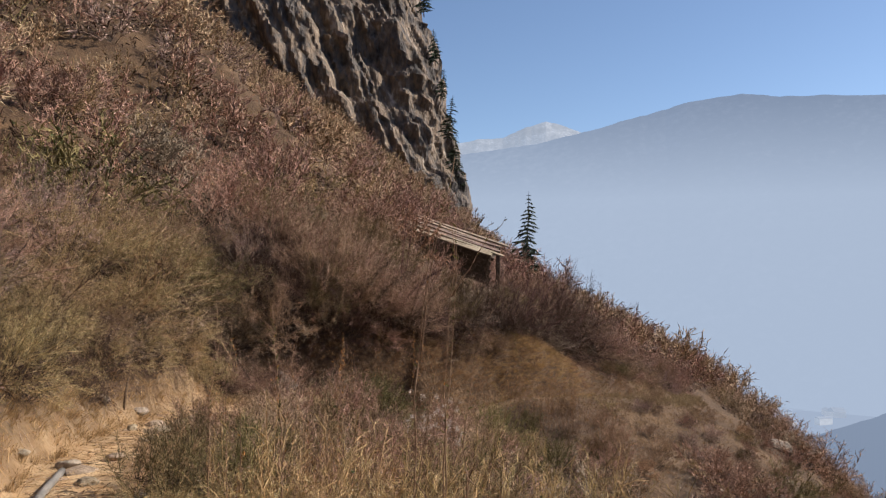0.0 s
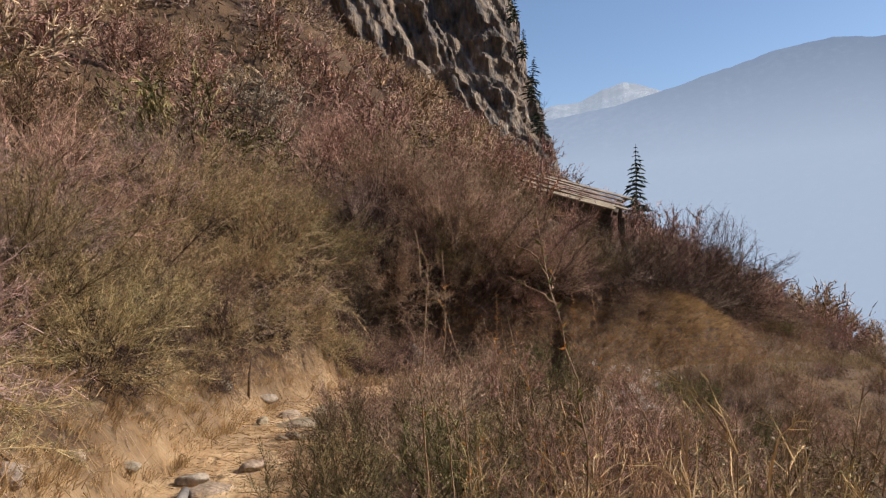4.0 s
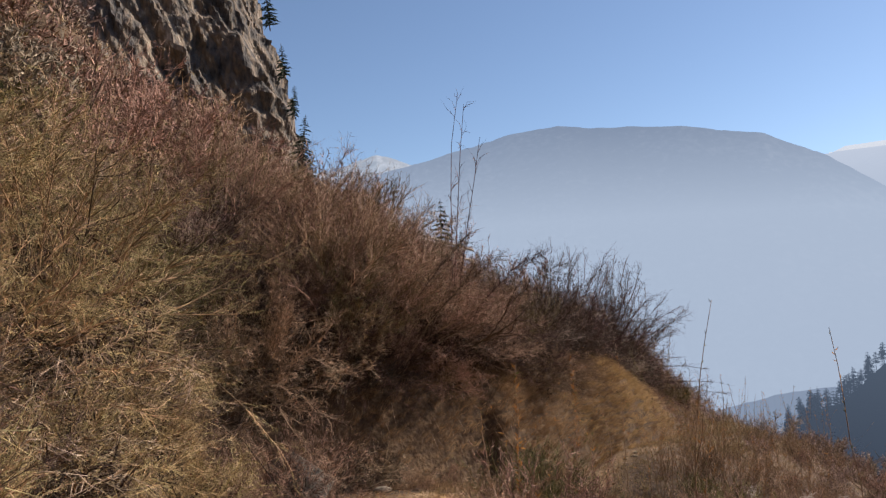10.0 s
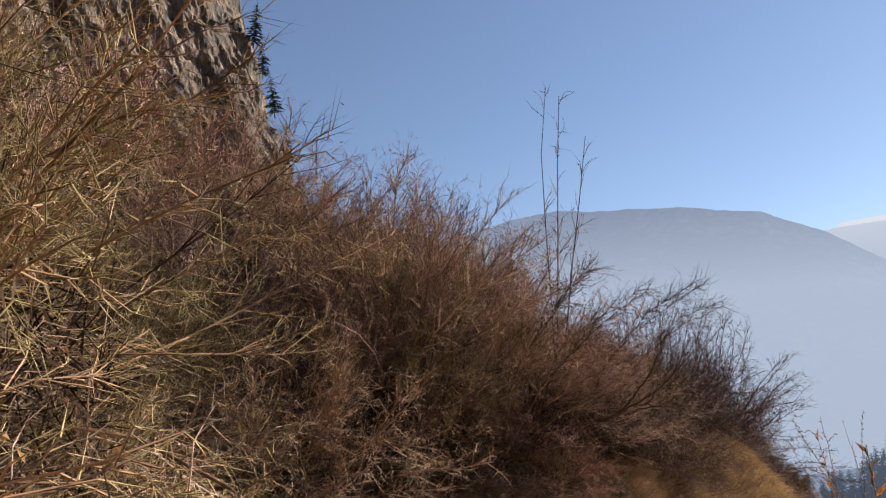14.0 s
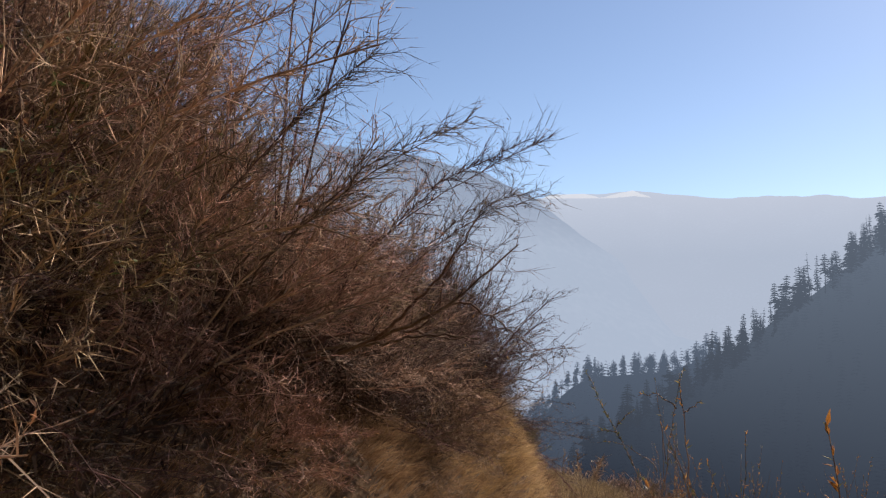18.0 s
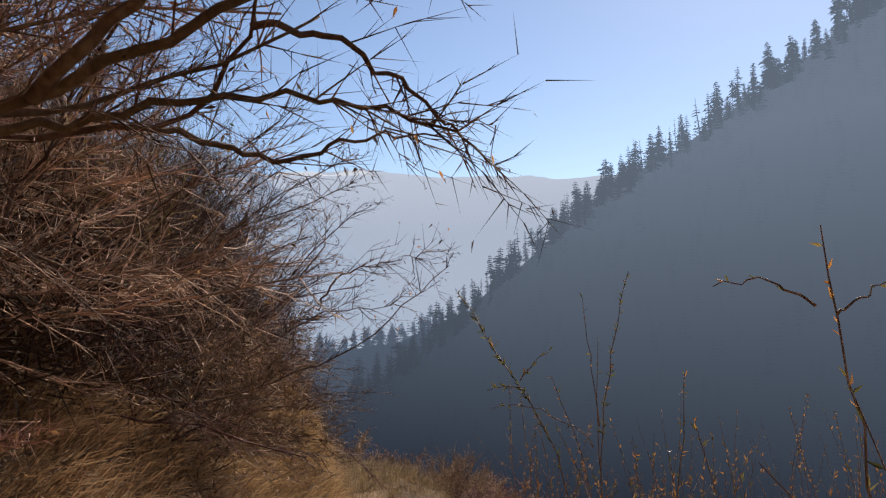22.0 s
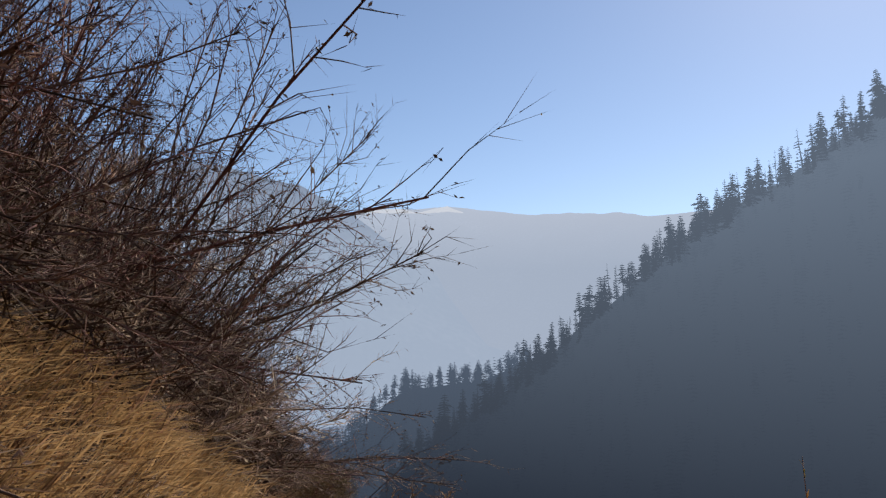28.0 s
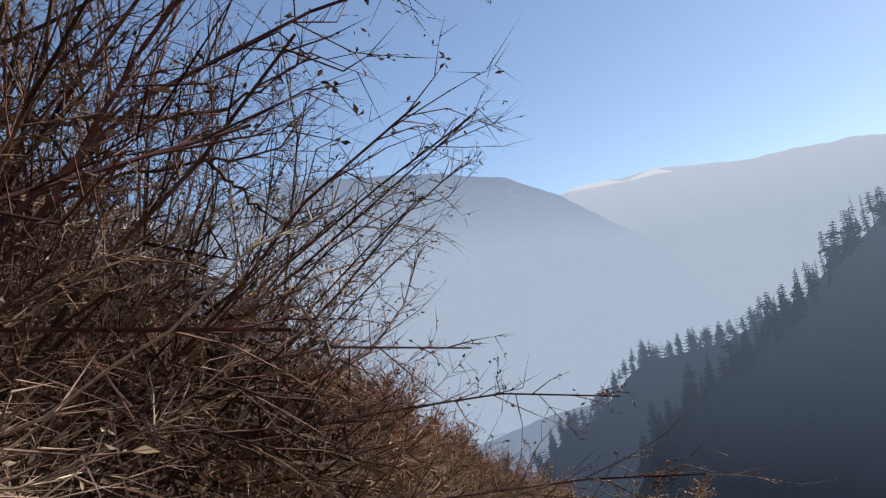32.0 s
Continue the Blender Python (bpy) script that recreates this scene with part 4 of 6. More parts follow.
for x, y, sc, turn, lean in ((-2.0, 16.5, 0.75, 0, (0.32, -0.34)), (-1.5, 16.9, 0.6, 70, (0.36, -0.28)), (-2.6, 16.4, 0.7, 150, (0.2, -0.35))):
    plant(HERO, "sweep", x, y, sc, turn, lean, -0.9)
for kind, x, y, sc, turn, lean in (("straw", -4.1, 11.7, 0.6, 10, (0.5, -0.1)), ("straw", -4.2, 12.5, 0.55, 90, (0.5, -0.2)), ("straw", -4.25, 10.9, 0.6, 170, (0.45, 0.0)), ("straw", -4.45, 10.0, 0.6, 300, (0.4, 0.0))):
    plant(HERO, kind, x, y, sc, turn, lean, 0.1)
for kind, x, y, sc, turn, lean in (("lip", -3.8, 15.7, 0.65, 0, (0.2, -0.3)), ("lip", -3.0, 16.0, 0.85, 60, (0.3, -0.6)), ("lip", -2.4, 16.0, 0.85, 120, (0.35, -0.6)), ("lip2", -4.0, 14.9, 0.8, 240, (0.5, -0.3)), ("lip", -1.9, 16.2, 0.6, 20, (0.4, -0.5))):
    plant(NEAR, kind, x, y, sc, turn, lean, 0.0)
for x, y, sc, turn in ((-1.7, 17.1, 1.3, 20),):
    plant(HERO, "red", x, y, sc, turn, (0.2, -0.2), 0.0)
for x, y, sc, turn, lean in ((-5.0, 13.0, 0.95, 40, (0.35, 0.0)), (0.2, 19.6, 0.5, 250, (0.0, 0.1)), (-5.4, 9.6, 0.8, 10, (0.3, 0.1))):
    plant(HERO, "arching", x, y, sc, turn, lean)
scatter(rng, np.vstack([sites(rng, 500, (-5, 3), (12.5, 18.6), 1.1, 1.9, 0.5), sites(rng, 400, (1, 8), (19.3, 26), 1.5, 2.3, 0.5)]), NEAR, {"lip": 4, "lip2": 2, "grey": 0.7}, (0.6, 0.95), 0.6)
scatter(rng, sites(rng, 500, (-2, 6), (17.4, 18.5), 0.8, 1.25, 0.4), NEAR, {"lip": 4, "lip2": 1.5}, (0.4, 0.6), 0.9, 0.25)
for kind, x, y, sc, turn in (("red2", 5.2, 24.3, 0.75, 0), ("lip2", 5.8, 25.2, 0.85, 50), ("grey", 6.5, 25.6, 0.65, 90), ("red2", 6.6, 26.6, 0.85, 140), ("lip2", 7.3, 27.2, 0.85, 190), ("red", 7.9, 27.6, 0.75, 230), ("red2", 8.6, 28.4, 0.9, 280), ("grey", 6.0, 26.3, 0.95, 320), ("red2", 4.7, 23.4, 0.6, 20), ("lip2", 4.3, 22.6, 0.5, 70), ("red2", 9.4, 29.6, 0.9, 110)):
    plant(NEAR, kind, x, y, sc, turn)
for kind, x, y, sc, turn in (("olive", -2.3, 6.3, 0.5, 0), ("straw", -2.4, 6.95, 0.5, 60), ("straw", -2.55, 7.6, 0.5, 120), ("olive", -2.65, 8.25, 0.45, 180), ("red2", -2.75, 8.9, 0.5, 240), ("straw", -2.75, 9.6, 0.45, 300), ("red2", -2.6, 10.4, 0.45, 30), ("straw", -2.0, 5.5, 0.45, 90), ("olive", -1.75, 7.0, 0.7, 10), ("red", -1.9, 8.3, 0.7, 70), ("red2", -2.0, 9.6, 0.65, 130), ("red2", -2.0, 11.0, 0.6, 200), ("red2", -2.45, 11.6, 0.45, 250), ("straw", -2.05, 12.0, 0.5, 310), ("red2", -1.75, 12.7, 0.5, 20), ("olive", -2.55, 10.9, 0.42, 80), ("red", -1.5, 12.0, 0.65, 140)):
    plant(NEAR, kind, x, y, sc, turn, None, 0.12)
scatter(rng, sites(rng, 500, (-4, -1.2), (15.6, 17.5), 0.72, 1.2, 0.45), NEAR, {"lip2": 2, "red2": 2, "lip": 1}, (0.3, 0.48), 1.1, 0.2)
scatter(rng, sites(rng, 500, (-6, -3.6), (8.5, 12.2), 0.8, 1.5, 0.45), NEAR, {"strawlip": 3, "lip2": 0.7}, (0.5, 0.72), 1.0, 0.3)
scatter(rng, sites(rng, 400, (2.6, 8), (21.0, 25), 0.6, 1.6, 0.5), NEAR, {"lip2": 2, "red2": 2, "olive": 1}, (0.3, 0.5), 0.6, 0.25)
scatter(rng, sites(rng, 300, (-7, 0), (6, 13), 1.0, 1.6, 0.7), NEAR, {"lip2": 1.5, "straw": 2, "grey": 1.5}, (0.5, 0.8))
scatter(rng, sites(rng, 1100, (-12, 12), (3.0, 30), 1.4, 4.6, 1.08), NEAR, {"red": 4, "red2": 3, "olive": 1.7, "straw": 1.5, "grey": 2.2}, (0.75, 1.4))
scatter(rng, sites(rng, 700, (-6, 8), (2.5, 9), -3.6, -1.2, 0.7), NEAR, {"red": 0.7, "red2": 1.5, "olive": 3, "straw": 4, "grey": 1.5}, (0.7, 1.0))
scatter(rng, sites(rng, 500, (-6, 8), (9, 14), -3.6, -1.2, 0.7), NEAR, {"red": 2, "red2": 4, "olive": 1.0, "straw": 2, "grey": 1.2, "lip2": 2}, (0.55, 0.8))
scatter(rng, sites(rng, 600, (-6, 16), (14, 22.5), -3.6, -0.9, 0.6), NEAR, {"red": 2, "red2": 4, "olive": 1.0, "straw": 2, "grey": 1.2, "lip2": 2}, (0.32, 0.5))
scatter(rng, sites(rng, 500, (4, 14), (22.5, 33), 0.1, 1.0, 0.7), NEAR, {"red": 2, "red2": 4, "olive": 1.0, "straw": 1, "grey": 1.5, "lip2": 2}, (0.5, 0.75))
scatter(rng, sites(rng, 1600, (-16, 18), (0, 40), 4.0, 12, 1.2), MID, {"red": 4, "red2": 3.5, "olive": 1.8, "straw": 1.3, "grey": 2}, (0.8, 1.75), keep=34)
scatter(rng, sites(rng, 1800, (-4, 24), (-1, 40), -9, -3.0, 0.85), MID, {"red": 3, "red2": 4, "olive": 1.4, "straw": 2, "grey": 1}, (0.65, 1.05), keep=28)
scatter(rng, sites(rng, 900, (3, 22), (17, 40), -10, -2.0, 0.85), MID, {"red": 3, "red2": 4, "olive": 1.5, "straw": 1.5, "grey": 1.5}, (0.55, 0.85), keep=12)
SCRUB = (("red", 4), ("red2", 4), ("olive", 1.4), ("straw", 1), ("grey", 1.6))
scrub(rng, np.vstack([sites(rng, 3600, (-30, 30), (8, 72), 9, 40, 1.45), sites(rng, 900, (2, 36), (32, 80), -16, 9, 1.6), sites(rng, 900, (-62, 40), (66, 122), -14, 50, 2.2)]), SCRUB, (0.8, 1.9), "far_scrub", "brown leafless scrub covering the far slope")
for table, yy in ((HERO, -4.0), (NEAR, -6.0), (MID, -8.0)):
    for i, ob in enumerate(table.values()):
        x = np.array([-8.0 - 1.7 * i])
        ob.matrix_basis = stand(x, np.array([yy]), [1.0], [0.0])[0]


# ---- grass and litter ----
def tussocks(rng, x, y, z, blades, length, spread, width, droop):
    """Tufts of dry grass: bent blades of three faces each."""
    n = len(x) * blades
    k = np.repeat(np.arange(len(x)), blades)
    root = np.stack([x[k], y[k], z[k]], 1) + np.concatenate([rng.normal(0, spread, (n, 2)), np.zeros((n, 1))], 1)
    L = (length[k] * rng.uniform(0.5, 1.15, n))[:, None]
    az = rng.uniform(0, 2 * np.pi, n)
    tilt = np.abs(rng.normal(0.35, 0.3, n))
    d = np.stack([np.sin(tilt) * np.cos(az) + droop[k, 0], np.sin(tilt) * np.sin(az) + droop[k, 1], np.cos(tilt)], 1)
    d = unit(d)
    side = unit(np.cross(d, np.stack([np.cos(az * 3), np.sin(az * 3), np.zeros(n)], 1) + 0.01)) * width
    mid = root + d * L * 0.55
    d2 = unit(d + np.stack([droop[k, 0] * 2, droop[k, 1] * 2, -np.abs(rng.normal(0.6, 0.4, n))], 1))
    tip = mid + d2 * L * 0.45
    v = np.stack([root - side, root + side, mid - side * 0.7, mid + side * 0.7, tip], 1).reshape(-1, 3)
    b = np.arange(n)[:, None] * 5
    return v, np.concatenate([b + np.array([[0, 1, 3]]), b + np.array([[0, 3, 2]]), b + np.array([[2, 3, 4]])])


def meadow(seed, n, dr, yr, blades, lo, hi, width, label, mat=M_GRASS, slide=0.5):
    rng = np.random.default_rng(seed)
    x, y = rng.uniform(-9, 9, n * 12), rng.uniform(*yr, n * 12)
    d, _ = from_trail(x, y)
    ok = (d > dr[0]) & (d < dr[1]) & (rough(x, y, 0.9, seed) > rng.uniform(-0.9, 0.5, len(x)))
    x, y = x[ok][:n], y[ok][:n]
    z = height(x, y) - 0.01
    gx, gy = (height(x + 0.2, y) - height(x - 0.2, y)) / 0.4, (height(x, y + 0.2) - height(x, y - 0.2)) / 0.4
    fall = -np.stack([gx, gy], 1) * slide
    fall = fall / np.maximum(1, np.linalg.norm(fall, axis=1, keepdims=True) / 0.9)
    v, f = tussocks(rng, x, y, z, blades, rng.uniform(lo, hi, len(x)), 0.035, width, fall)
    tagged(new("dry_grass", mesh_from("dry_grass", v, f, mat)), label, "grass", kind="stuff")


M_GRASS_RUST = material("rusty_grass", [(0.1, 0.058, 0.032), (0.24, 0.145, 0.08), (0.46, 0.31, 0.18)], 0.8, 9, 0.75, 0, 0.0, translucent=0.35, island=0.5)
M_GRASS_GOLD = material("golden_grass", [(0.24, 0.145, 0.065), (0.43, 0.285, 0.14), (0.62, 0.45, 0.26)], 0.8, 9, 0.7, 0, 0.0, translucent=0.35, island=0.4)
meadow(301, 2600, (0.45, 1.9), (1, 13), 14, 0.07, 0.26, 0.0028, "golden dry grass on the bank", M_GRASS_GOLD, 0.3)
meadow(302, 2600, (1.4, 5.0), (0, 27), 12, 0.2, 0.5, 0.0025, "brown dry grass between the shrubs")
meadow(309, 900, (-0.8, 0.7), (20.6, 28), 14, 0.12, 0.32, 0.0026, "brown dry grass closing over the trail")
meadow(308, 1300, (-4.0, -0.6), (14, 27), 12, 0.06, 0.2, 0.0022, "low brown grass below the trail")
meadow(303, 1500, (-4.0, -0.6), (-1, 14), 12, 0.15, 0.42, 0.0022, "brown dry grass below the trail")
meadow(307, 1900, (0.3, 1.3), (17.8, 20.3), 14, 0.07, 0.2, 0.0022, "short golden grass hanging on the earth bank", M_GRASS_GOLD, 0.9)
meadow(310, 1600, (0.3, 2.5), (19.4, 25), 13, 0.08, 0.25, 0.0022, "brown dry grass between low shrubs")
meadow(305, 2600, (0.3, 1.5), (15.6, 19.2), 17, 0.08, 0.26, 0.0018, "rusty golden dry grass hanging down the earth bank", M_GRASS_RUST, 1.0)
meadow(306, 1500, (-0.8, 0.45), (15, 27), 14, 0.05, 0.14, 0.0024, "brown dry grass overgrowing the trail")
meadow(304, 500, (-0.75, 0.75), (0, 15), 6, 0.03, 0.1, 0.002, "short trodden dry grass on the trail", M_GRASS_GOLD)


def litter(seed, n):
    rng = np.random.default_rng(seed)
    x, y = rng.uniform(-6, 5, n * 8), rng.uniform(0, 23, n * 8)
    d, _ = from_trail(x, y)
    ok = (d > -0.7) & (d < 1.4)
    x, y = x[ok][:n], y[ok][:n]
    p = np.stack([x, y, height(x, y) + 0.012], 1)
    v, f = leaflets(p, rng, 0.035)
    v[:, 2] = np.repeat(p[:, 2], 4) + (v[:, 2] - np.repeat(p[:, 2], 4)) * 0.2
    tagged(new("leaf_litter", mesh_from("leaf_litter", v, f, M_LEAF_DRY)), "fallen dry leaves on the trail", "leaves", kind="stuff")


litter(310, 4500)


def straw(seed, n, dr, yr, lo, hi, mat, label):
    """Short bits of straw and twig lying about on the ground."""
    rng = np.random.default_rng(seed)
    x, y = rng.uniform(-8, 6, n * 8), rng.uniform(*yr, n * 8)
    d, _ = from_trail(x, y)
    ok = (d > dr[0]) & (d < dr[1])
    x, y = x[ok][:n], y[ok][:n]
    a, L = rng.uniform(0, 2 * np.pi, len(x)), rng.uniform(lo, hi, len(x))
    x1, y1 = x + np.cos(a) * L, y + np.sin(a) * L
    p0 = np.stack([x, y, height(x, y) + rng.uniform(0.004, 0.03, len(x))], 1)
    p1 = np.stack([x1, y1, height(x1, y1) + rng.uniform(0.004, 0.05, len(x))], 1)
    tagged(new("straw_litter", mesh_from("straw_litter", *spikes(p0, p1, rng.uniform(0.0018, 0.004, len(x))), mat)), label, "straw", kind="stuff")


straw(311, 9000, (-0.6, 1.9), (1, 15), 0.04, 0.16, M_GRASS_GOLD, "bits of golden straw lying on the trail and bank")
straw(312, 2500, (-0.6, 2.2), (1, 20), 0.06, 0.22, M_TWIG_GREY, "broken grey twigs lying on the ground")


# ---- stones ----
def stone(name, seed, size, mat, label, category="stone", rough_by=0.05, cuts=2, group="", corners=26):
    """An angular stone: the hull of a few random points, roughened."""
    rng = np.random.default_rng(seed)
    bm = bmesh.new()
    for q in unit(rng.normal(size=(corners, 3))) * rng.uniform(0.8, 1.0, (corners, 1)):
        bm.verts.new(q * np.array(size) / 2)
    bmesh.ops.convex_hull(bm, input=bm.verts)
    for v in [v for v in bm.verts if not v.link_faces]:
        bm.verts.remove(v)
    bmesh.ops.bevel(bm, geom=bm.edges[:], offset=min(size) * 0.06, segments=1, affect="EDGES")
    bmesh.ops.triangulate(bm, faces=bm.faces[:])
    bmesh.ops.subdivide_edges(bm, edges=bm.edges[:], cuts=cuts, use_grid_fill=True)
    for v in bm.verts:
        n3 = noise.noise_vector(v.co * (3.2 / max(size)) + Vector((seed, 0, 0))) + 0.5 * noise.noise_vector(v.co * (9.0 / max(size)) + Vector((0, seed, 0)))
        v.co += n3 * rough_by * max(size)
    me = bpy.data.meshes.new(name)
    bm.to_mesh(me)
    bm.free()
    me.materials.append(mat)
    return tagged(new(name, me), label, category, group)


M_PALE_ROCK = material("pale_rock", [(0.15, 0.11, 0.075), (0.28, 0.215, 0.15), (0.46, 0.375, 0.28)], 5, 40, 0.9, 0.6, 0.3)
M_DARK_ROCK = material("boulder_rock", [(0.06, 0.055, 0.05), (0.14, 0.12, 0.1), (0.28, 0.25, 0.21)], 4, 34, 0.9, 0.8)
b = stone("boulder", 4, (1.15, 0.75, 0.7), M_DARK_ROCK, "dark angular boulder lying beside the trail", "boulder", 0.02, 3, corners=13)
b.matrix_world = pose(-3.1, 14.85, ground_at(-3.1, 14.85) + 0.22, 8, 32, -20)
stone_rng = np.random.default_rng(8)
for i, (x, y, w, pale) in enumerate(((-3.68, 5.7, 0.28, 0), (-3.86, 6.5, 0.2, 1), (-3.4, 5.2, 0.1, 1), (-2.75, 5.6, 0.24, 1), (-3.5, 7.3, 0.3, 0), (-3.85, 7.1, 0.22, 0), (-3.2, 7.6, 0.26, 1), (-4.05, 10.3, 0.34, 0),
                                     (-4.2, 9.6, 0.26, 0), (-3.75, 9.4, 0.22, 1), (-3.3, 9.8, 0.3, 1), (-3.0, 9.0, 0.2, 1), (-3.75, 14.4, 0.2, 1), (-3.5, 13.9, 0.12, 1), (-3.9, 14.1, 0.3, 0), (-2.2, 15.2, 0.25, 0),
                                     (-3.3, 8.6, 0.16, 1), (-3.6, 11.2, 0.14, 1), (-2.9, 11.9, 0.18, 0), (-3.15, 10.8, 0.12, 1))):
    o = stone("stone", 20 + i, (w, w * stone_rng.uniform(0.55, 0.8), w * stone_rng.uniform(0.35, 0.6)), M_PALE_ROCK if pale else M_ROCK, "pale angular stone on the earth trail" if pale else "grey angular stone beside the trail", rough_by=0.02, cuts=1, group="stones along the trail")
    o.matrix_world = pose(x, y, ground_at(x, y) + w * 0.1, stone_rng.uniform(-12, 12), stone_rng.uniform(-12, 12), stone_rng.uniform(0, 360))
for i, (x, y, w, l) in enumerate(((-3.35, 9.3, 0.62, 0.45), (-3.05, 9.75, 0.5, 0.4), (-3.6, 9.75, 0.45, 0.34), (-3.2, 10.2, 0.55, 0.35), (-3.15, 8.7, 0.4, 0.3), (-3.3, 7.1, 0.42, 0.3), (-3.05, 6.7, 0.34, 0.24))):
    o = stone("flat_stone", 50 + i, (w, l, 0.14), M_PALE_ROCK, "flat pale stone trodden into the trail", rough_by=0.02, cuts=2, group="flat stones in the trail")
    o.matrix_world = pose(x, y, ground_at(x, y) - 0.01, 3, -4, 50 * i)
for i in range(26):
    y = stone_rng.uniform(3, 21)
    k = np.abs(LINE[:, 1] - y).argmin()
    x = LINE[k, 0] + stone_rng.uniform(-0.5, 0.75)
    w = stone_rng.uniform(0.05, 0.12)
    o = stone("stone", 60 + i % 5, (w, w * 0.7, w * 0.45), M_PALE_ROCK if i % 3 else M_ROCK, "small loose stone on the earth trail", cuts=1, group="stones along the trail")
    o.matrix_world = pose(x, y, ground_at(x, y) + w * 0.1, 0, 0, stone_rng.uniform(0, 360))
for i, (x, y, w, h) in enumerate(((10.4, 23.4, 1.2, 0.45), (7.6, 31.0, 1.4, 0.7))):
    o = stone("rock", 90 + i, (w, w * 0.7, h), M_ROCK, "grey-brown weathered rock standing out of the scrub", "rock", group="rocks on the slope")
    o.matrix_world = pose(x, y, ground_at(x, y) + h * 0.12, 0, 15, 40 * i)


# ---- pipe, sticks, stakes ----
def tube(pts, r, sides=10):
    """A round bar along points; r is one radius or one for each point."""
    pts = np.asarray(pts, float)
    r = np.broadcast_to(r, len(pts))
    rows = []
    for i, p in enumerate(pts):
        d = unit(pts[min(i + 1, len(pts) - 1)] - pts[max(i - 1, 0)])
        u = unit(np.cross(d, np.array([0, 0, 1.0]) if abs(d[2]) < 0.9 else np.array([1.0, 0, 0])))
        v = np.cross(d, u)
        rows.append([p + r[i] * (math.cos(a) * u + math.sin(a) * v) for a in np.linspace(0, 2 * np.pi, sides, endpoint=False)])
    v = np.array(rows).reshape(-1, 3)
    n = len(pts)
    i = np.arange(n * sides).reshape(n, sides)
    j = np.roll(i, -1, 1)
    f = np.stack([i[:-1], j[:-1], j[1:], i[1:]], -1).reshape(-1, 4)
    c = len(v)
    v = np.vstack([v, pts[:1], pts[-1:]])
    f = np.vstack([f, [[i[0, (k + 1) % sides], i[0, k], c, c] for k in range(sides)], [[i[-1, k], i[-1, (k + 1) % sides], c + 1, c + 1] for k in range(sides)]])
    return v, f


def solid(name, verts, faces, mat, smooth=True):
    """A mesh from mixed faces, with doubled corners taken out."""
    me = bpy.data.meshes.new(name)
    me.from_pydata([tuple(map(float, q)) for q in verts], [], [tuple(dict.fromkeys(map(int, q))) for q in faces])
    me.polygons.foreach_set("use_smooth", [smooth] * len(me.polygons))
    me.materials.append(mat)
    return me


M_PIPE = material("grey_pipe", [(0.12, 0.11, 0.1), (0.2, 0.185, 0.17), (0.32, 0.29, 0.25)], 6, 40, 0.55, 0.1)
ys = np.linspace(3.9, 7.0, 12)
xs = np.interp(ys, [3.9, 4.9, 5.7, 6.4, 7.0], [-2.35, -2.72, -3.02, -3.25, -3.42])
tagged(new("water_pipe", solid("water_pipe", *tube(np.stack([xs, ys, height(xs, ys) + 0.025], 1), 0.034), M_PIPE)), "grey water pipe half buried along the trail", "pipe")
M_STICK = material("bleached_stick", [(0.3, 0.23, 0.16), (0.5, 0.42, 0.33), (0.65, 0.58, 0.48)], 8, 50, 0.8, 0.4)
xs, ys = np.linspace(-3.0, -2.05, 7), 12.55 + np.array([0, 0.03, 0.02, 0.05, 0.02, 0.06, 0.04])
tagged(new("fallen_stick", solid("fallen_stick", *tube(np.stack([xs, ys, height(xs, ys) + 0.015], 1), np.linspace(0.016, 0.008, 7), 7), M_STICK)), "pale bleached stick lying across the trail", "stick")
z = ground_at(-4.12, 10.0)
tagged(new("wooden_stake", solid("wooden_stake", *tube([(-4.12, 10.0, z - 0.05), (-4.11, 10.0, z + 0.2), (-4.08, 10.01, z + 0.42)], [0.016, 0.014, 0.01], 7), M_STEM)), "short dark wooden stake beside the trail", "stake")
z = ground_at(-3.85, 13.7)
tagged(new("leaning_pole", solid("leaning_pole", *tube([(-3.8, 13.6, z - 0.1), (-3.95, 13.65, z + 0.5), (-4.1, 13.7, z + 1.15)], [0.02, 0.017, 0.012], 7), M_STEM)), "thin leaning wooden pole among the shrubs", "pole")


# ---- weeds with leaves ----
M_LEAF_WEED = material("weed_leaf", [(0.07, 0.075, 0.02), (0.13, 0.12, 0.04), (0.24, 0.17, 0.06)], 5, 30, 0.5, 0, 0.0, translucent=0.35, island=0.4)
M_LEAF_RUST = material("rust_leaf", [(0.3, 0.1, 0.02), (0.45, 0.2, 0.05), (0.55, 0.32, 0.1)], 5, 30, 0.5, 0, 0.0, translucent=0.4, island=0.4)
M_WEED_STEM = material("weed_stem", [(0.14, 0.08, 0.05), (0.26, 0.16, 0.1), (0.42, 0.3, 0.2)], 6, 40, 0.7, 0.1)
M_FLUFF = material("seed_fluff", [(0.5, 0.42, 0.36), (0.7, 0.62, 0.55), (0.85, 0.8, 0.74)], 10, 60, 0.9, 0, 0.0, translucent=0.3, island=0.2)


def blades_of(p, d, rng, length):
    """Narrow pointed leaves at p that stand out along d, folded along the middle."""
    n = len(p)
    s = unit(np.cross(d, rng.normal(size=(n, 3))))
    up = np.cross(d, s)
    L = (length * rng.uniform(0.6, 1.25, n))[:, None]
    w = L * 0.13
    v = np.stack([p, p + d * L * 0.35 + s * w + up * w * 0.5, p + d * L * 0.35 - s * w + up * w * 0.5, p + d * L * 0.35, p + d * L], 1).reshape(-1, 3)
    b = np.arange(n)[:, None] * 5
    return v, np.concatenate([b + np.array([[0, 1, 3]]), b + np.array([[0, 3, 2]]), b + np.array([[3, 1, 4]]), b + np.array([[3, 4, 2]])])


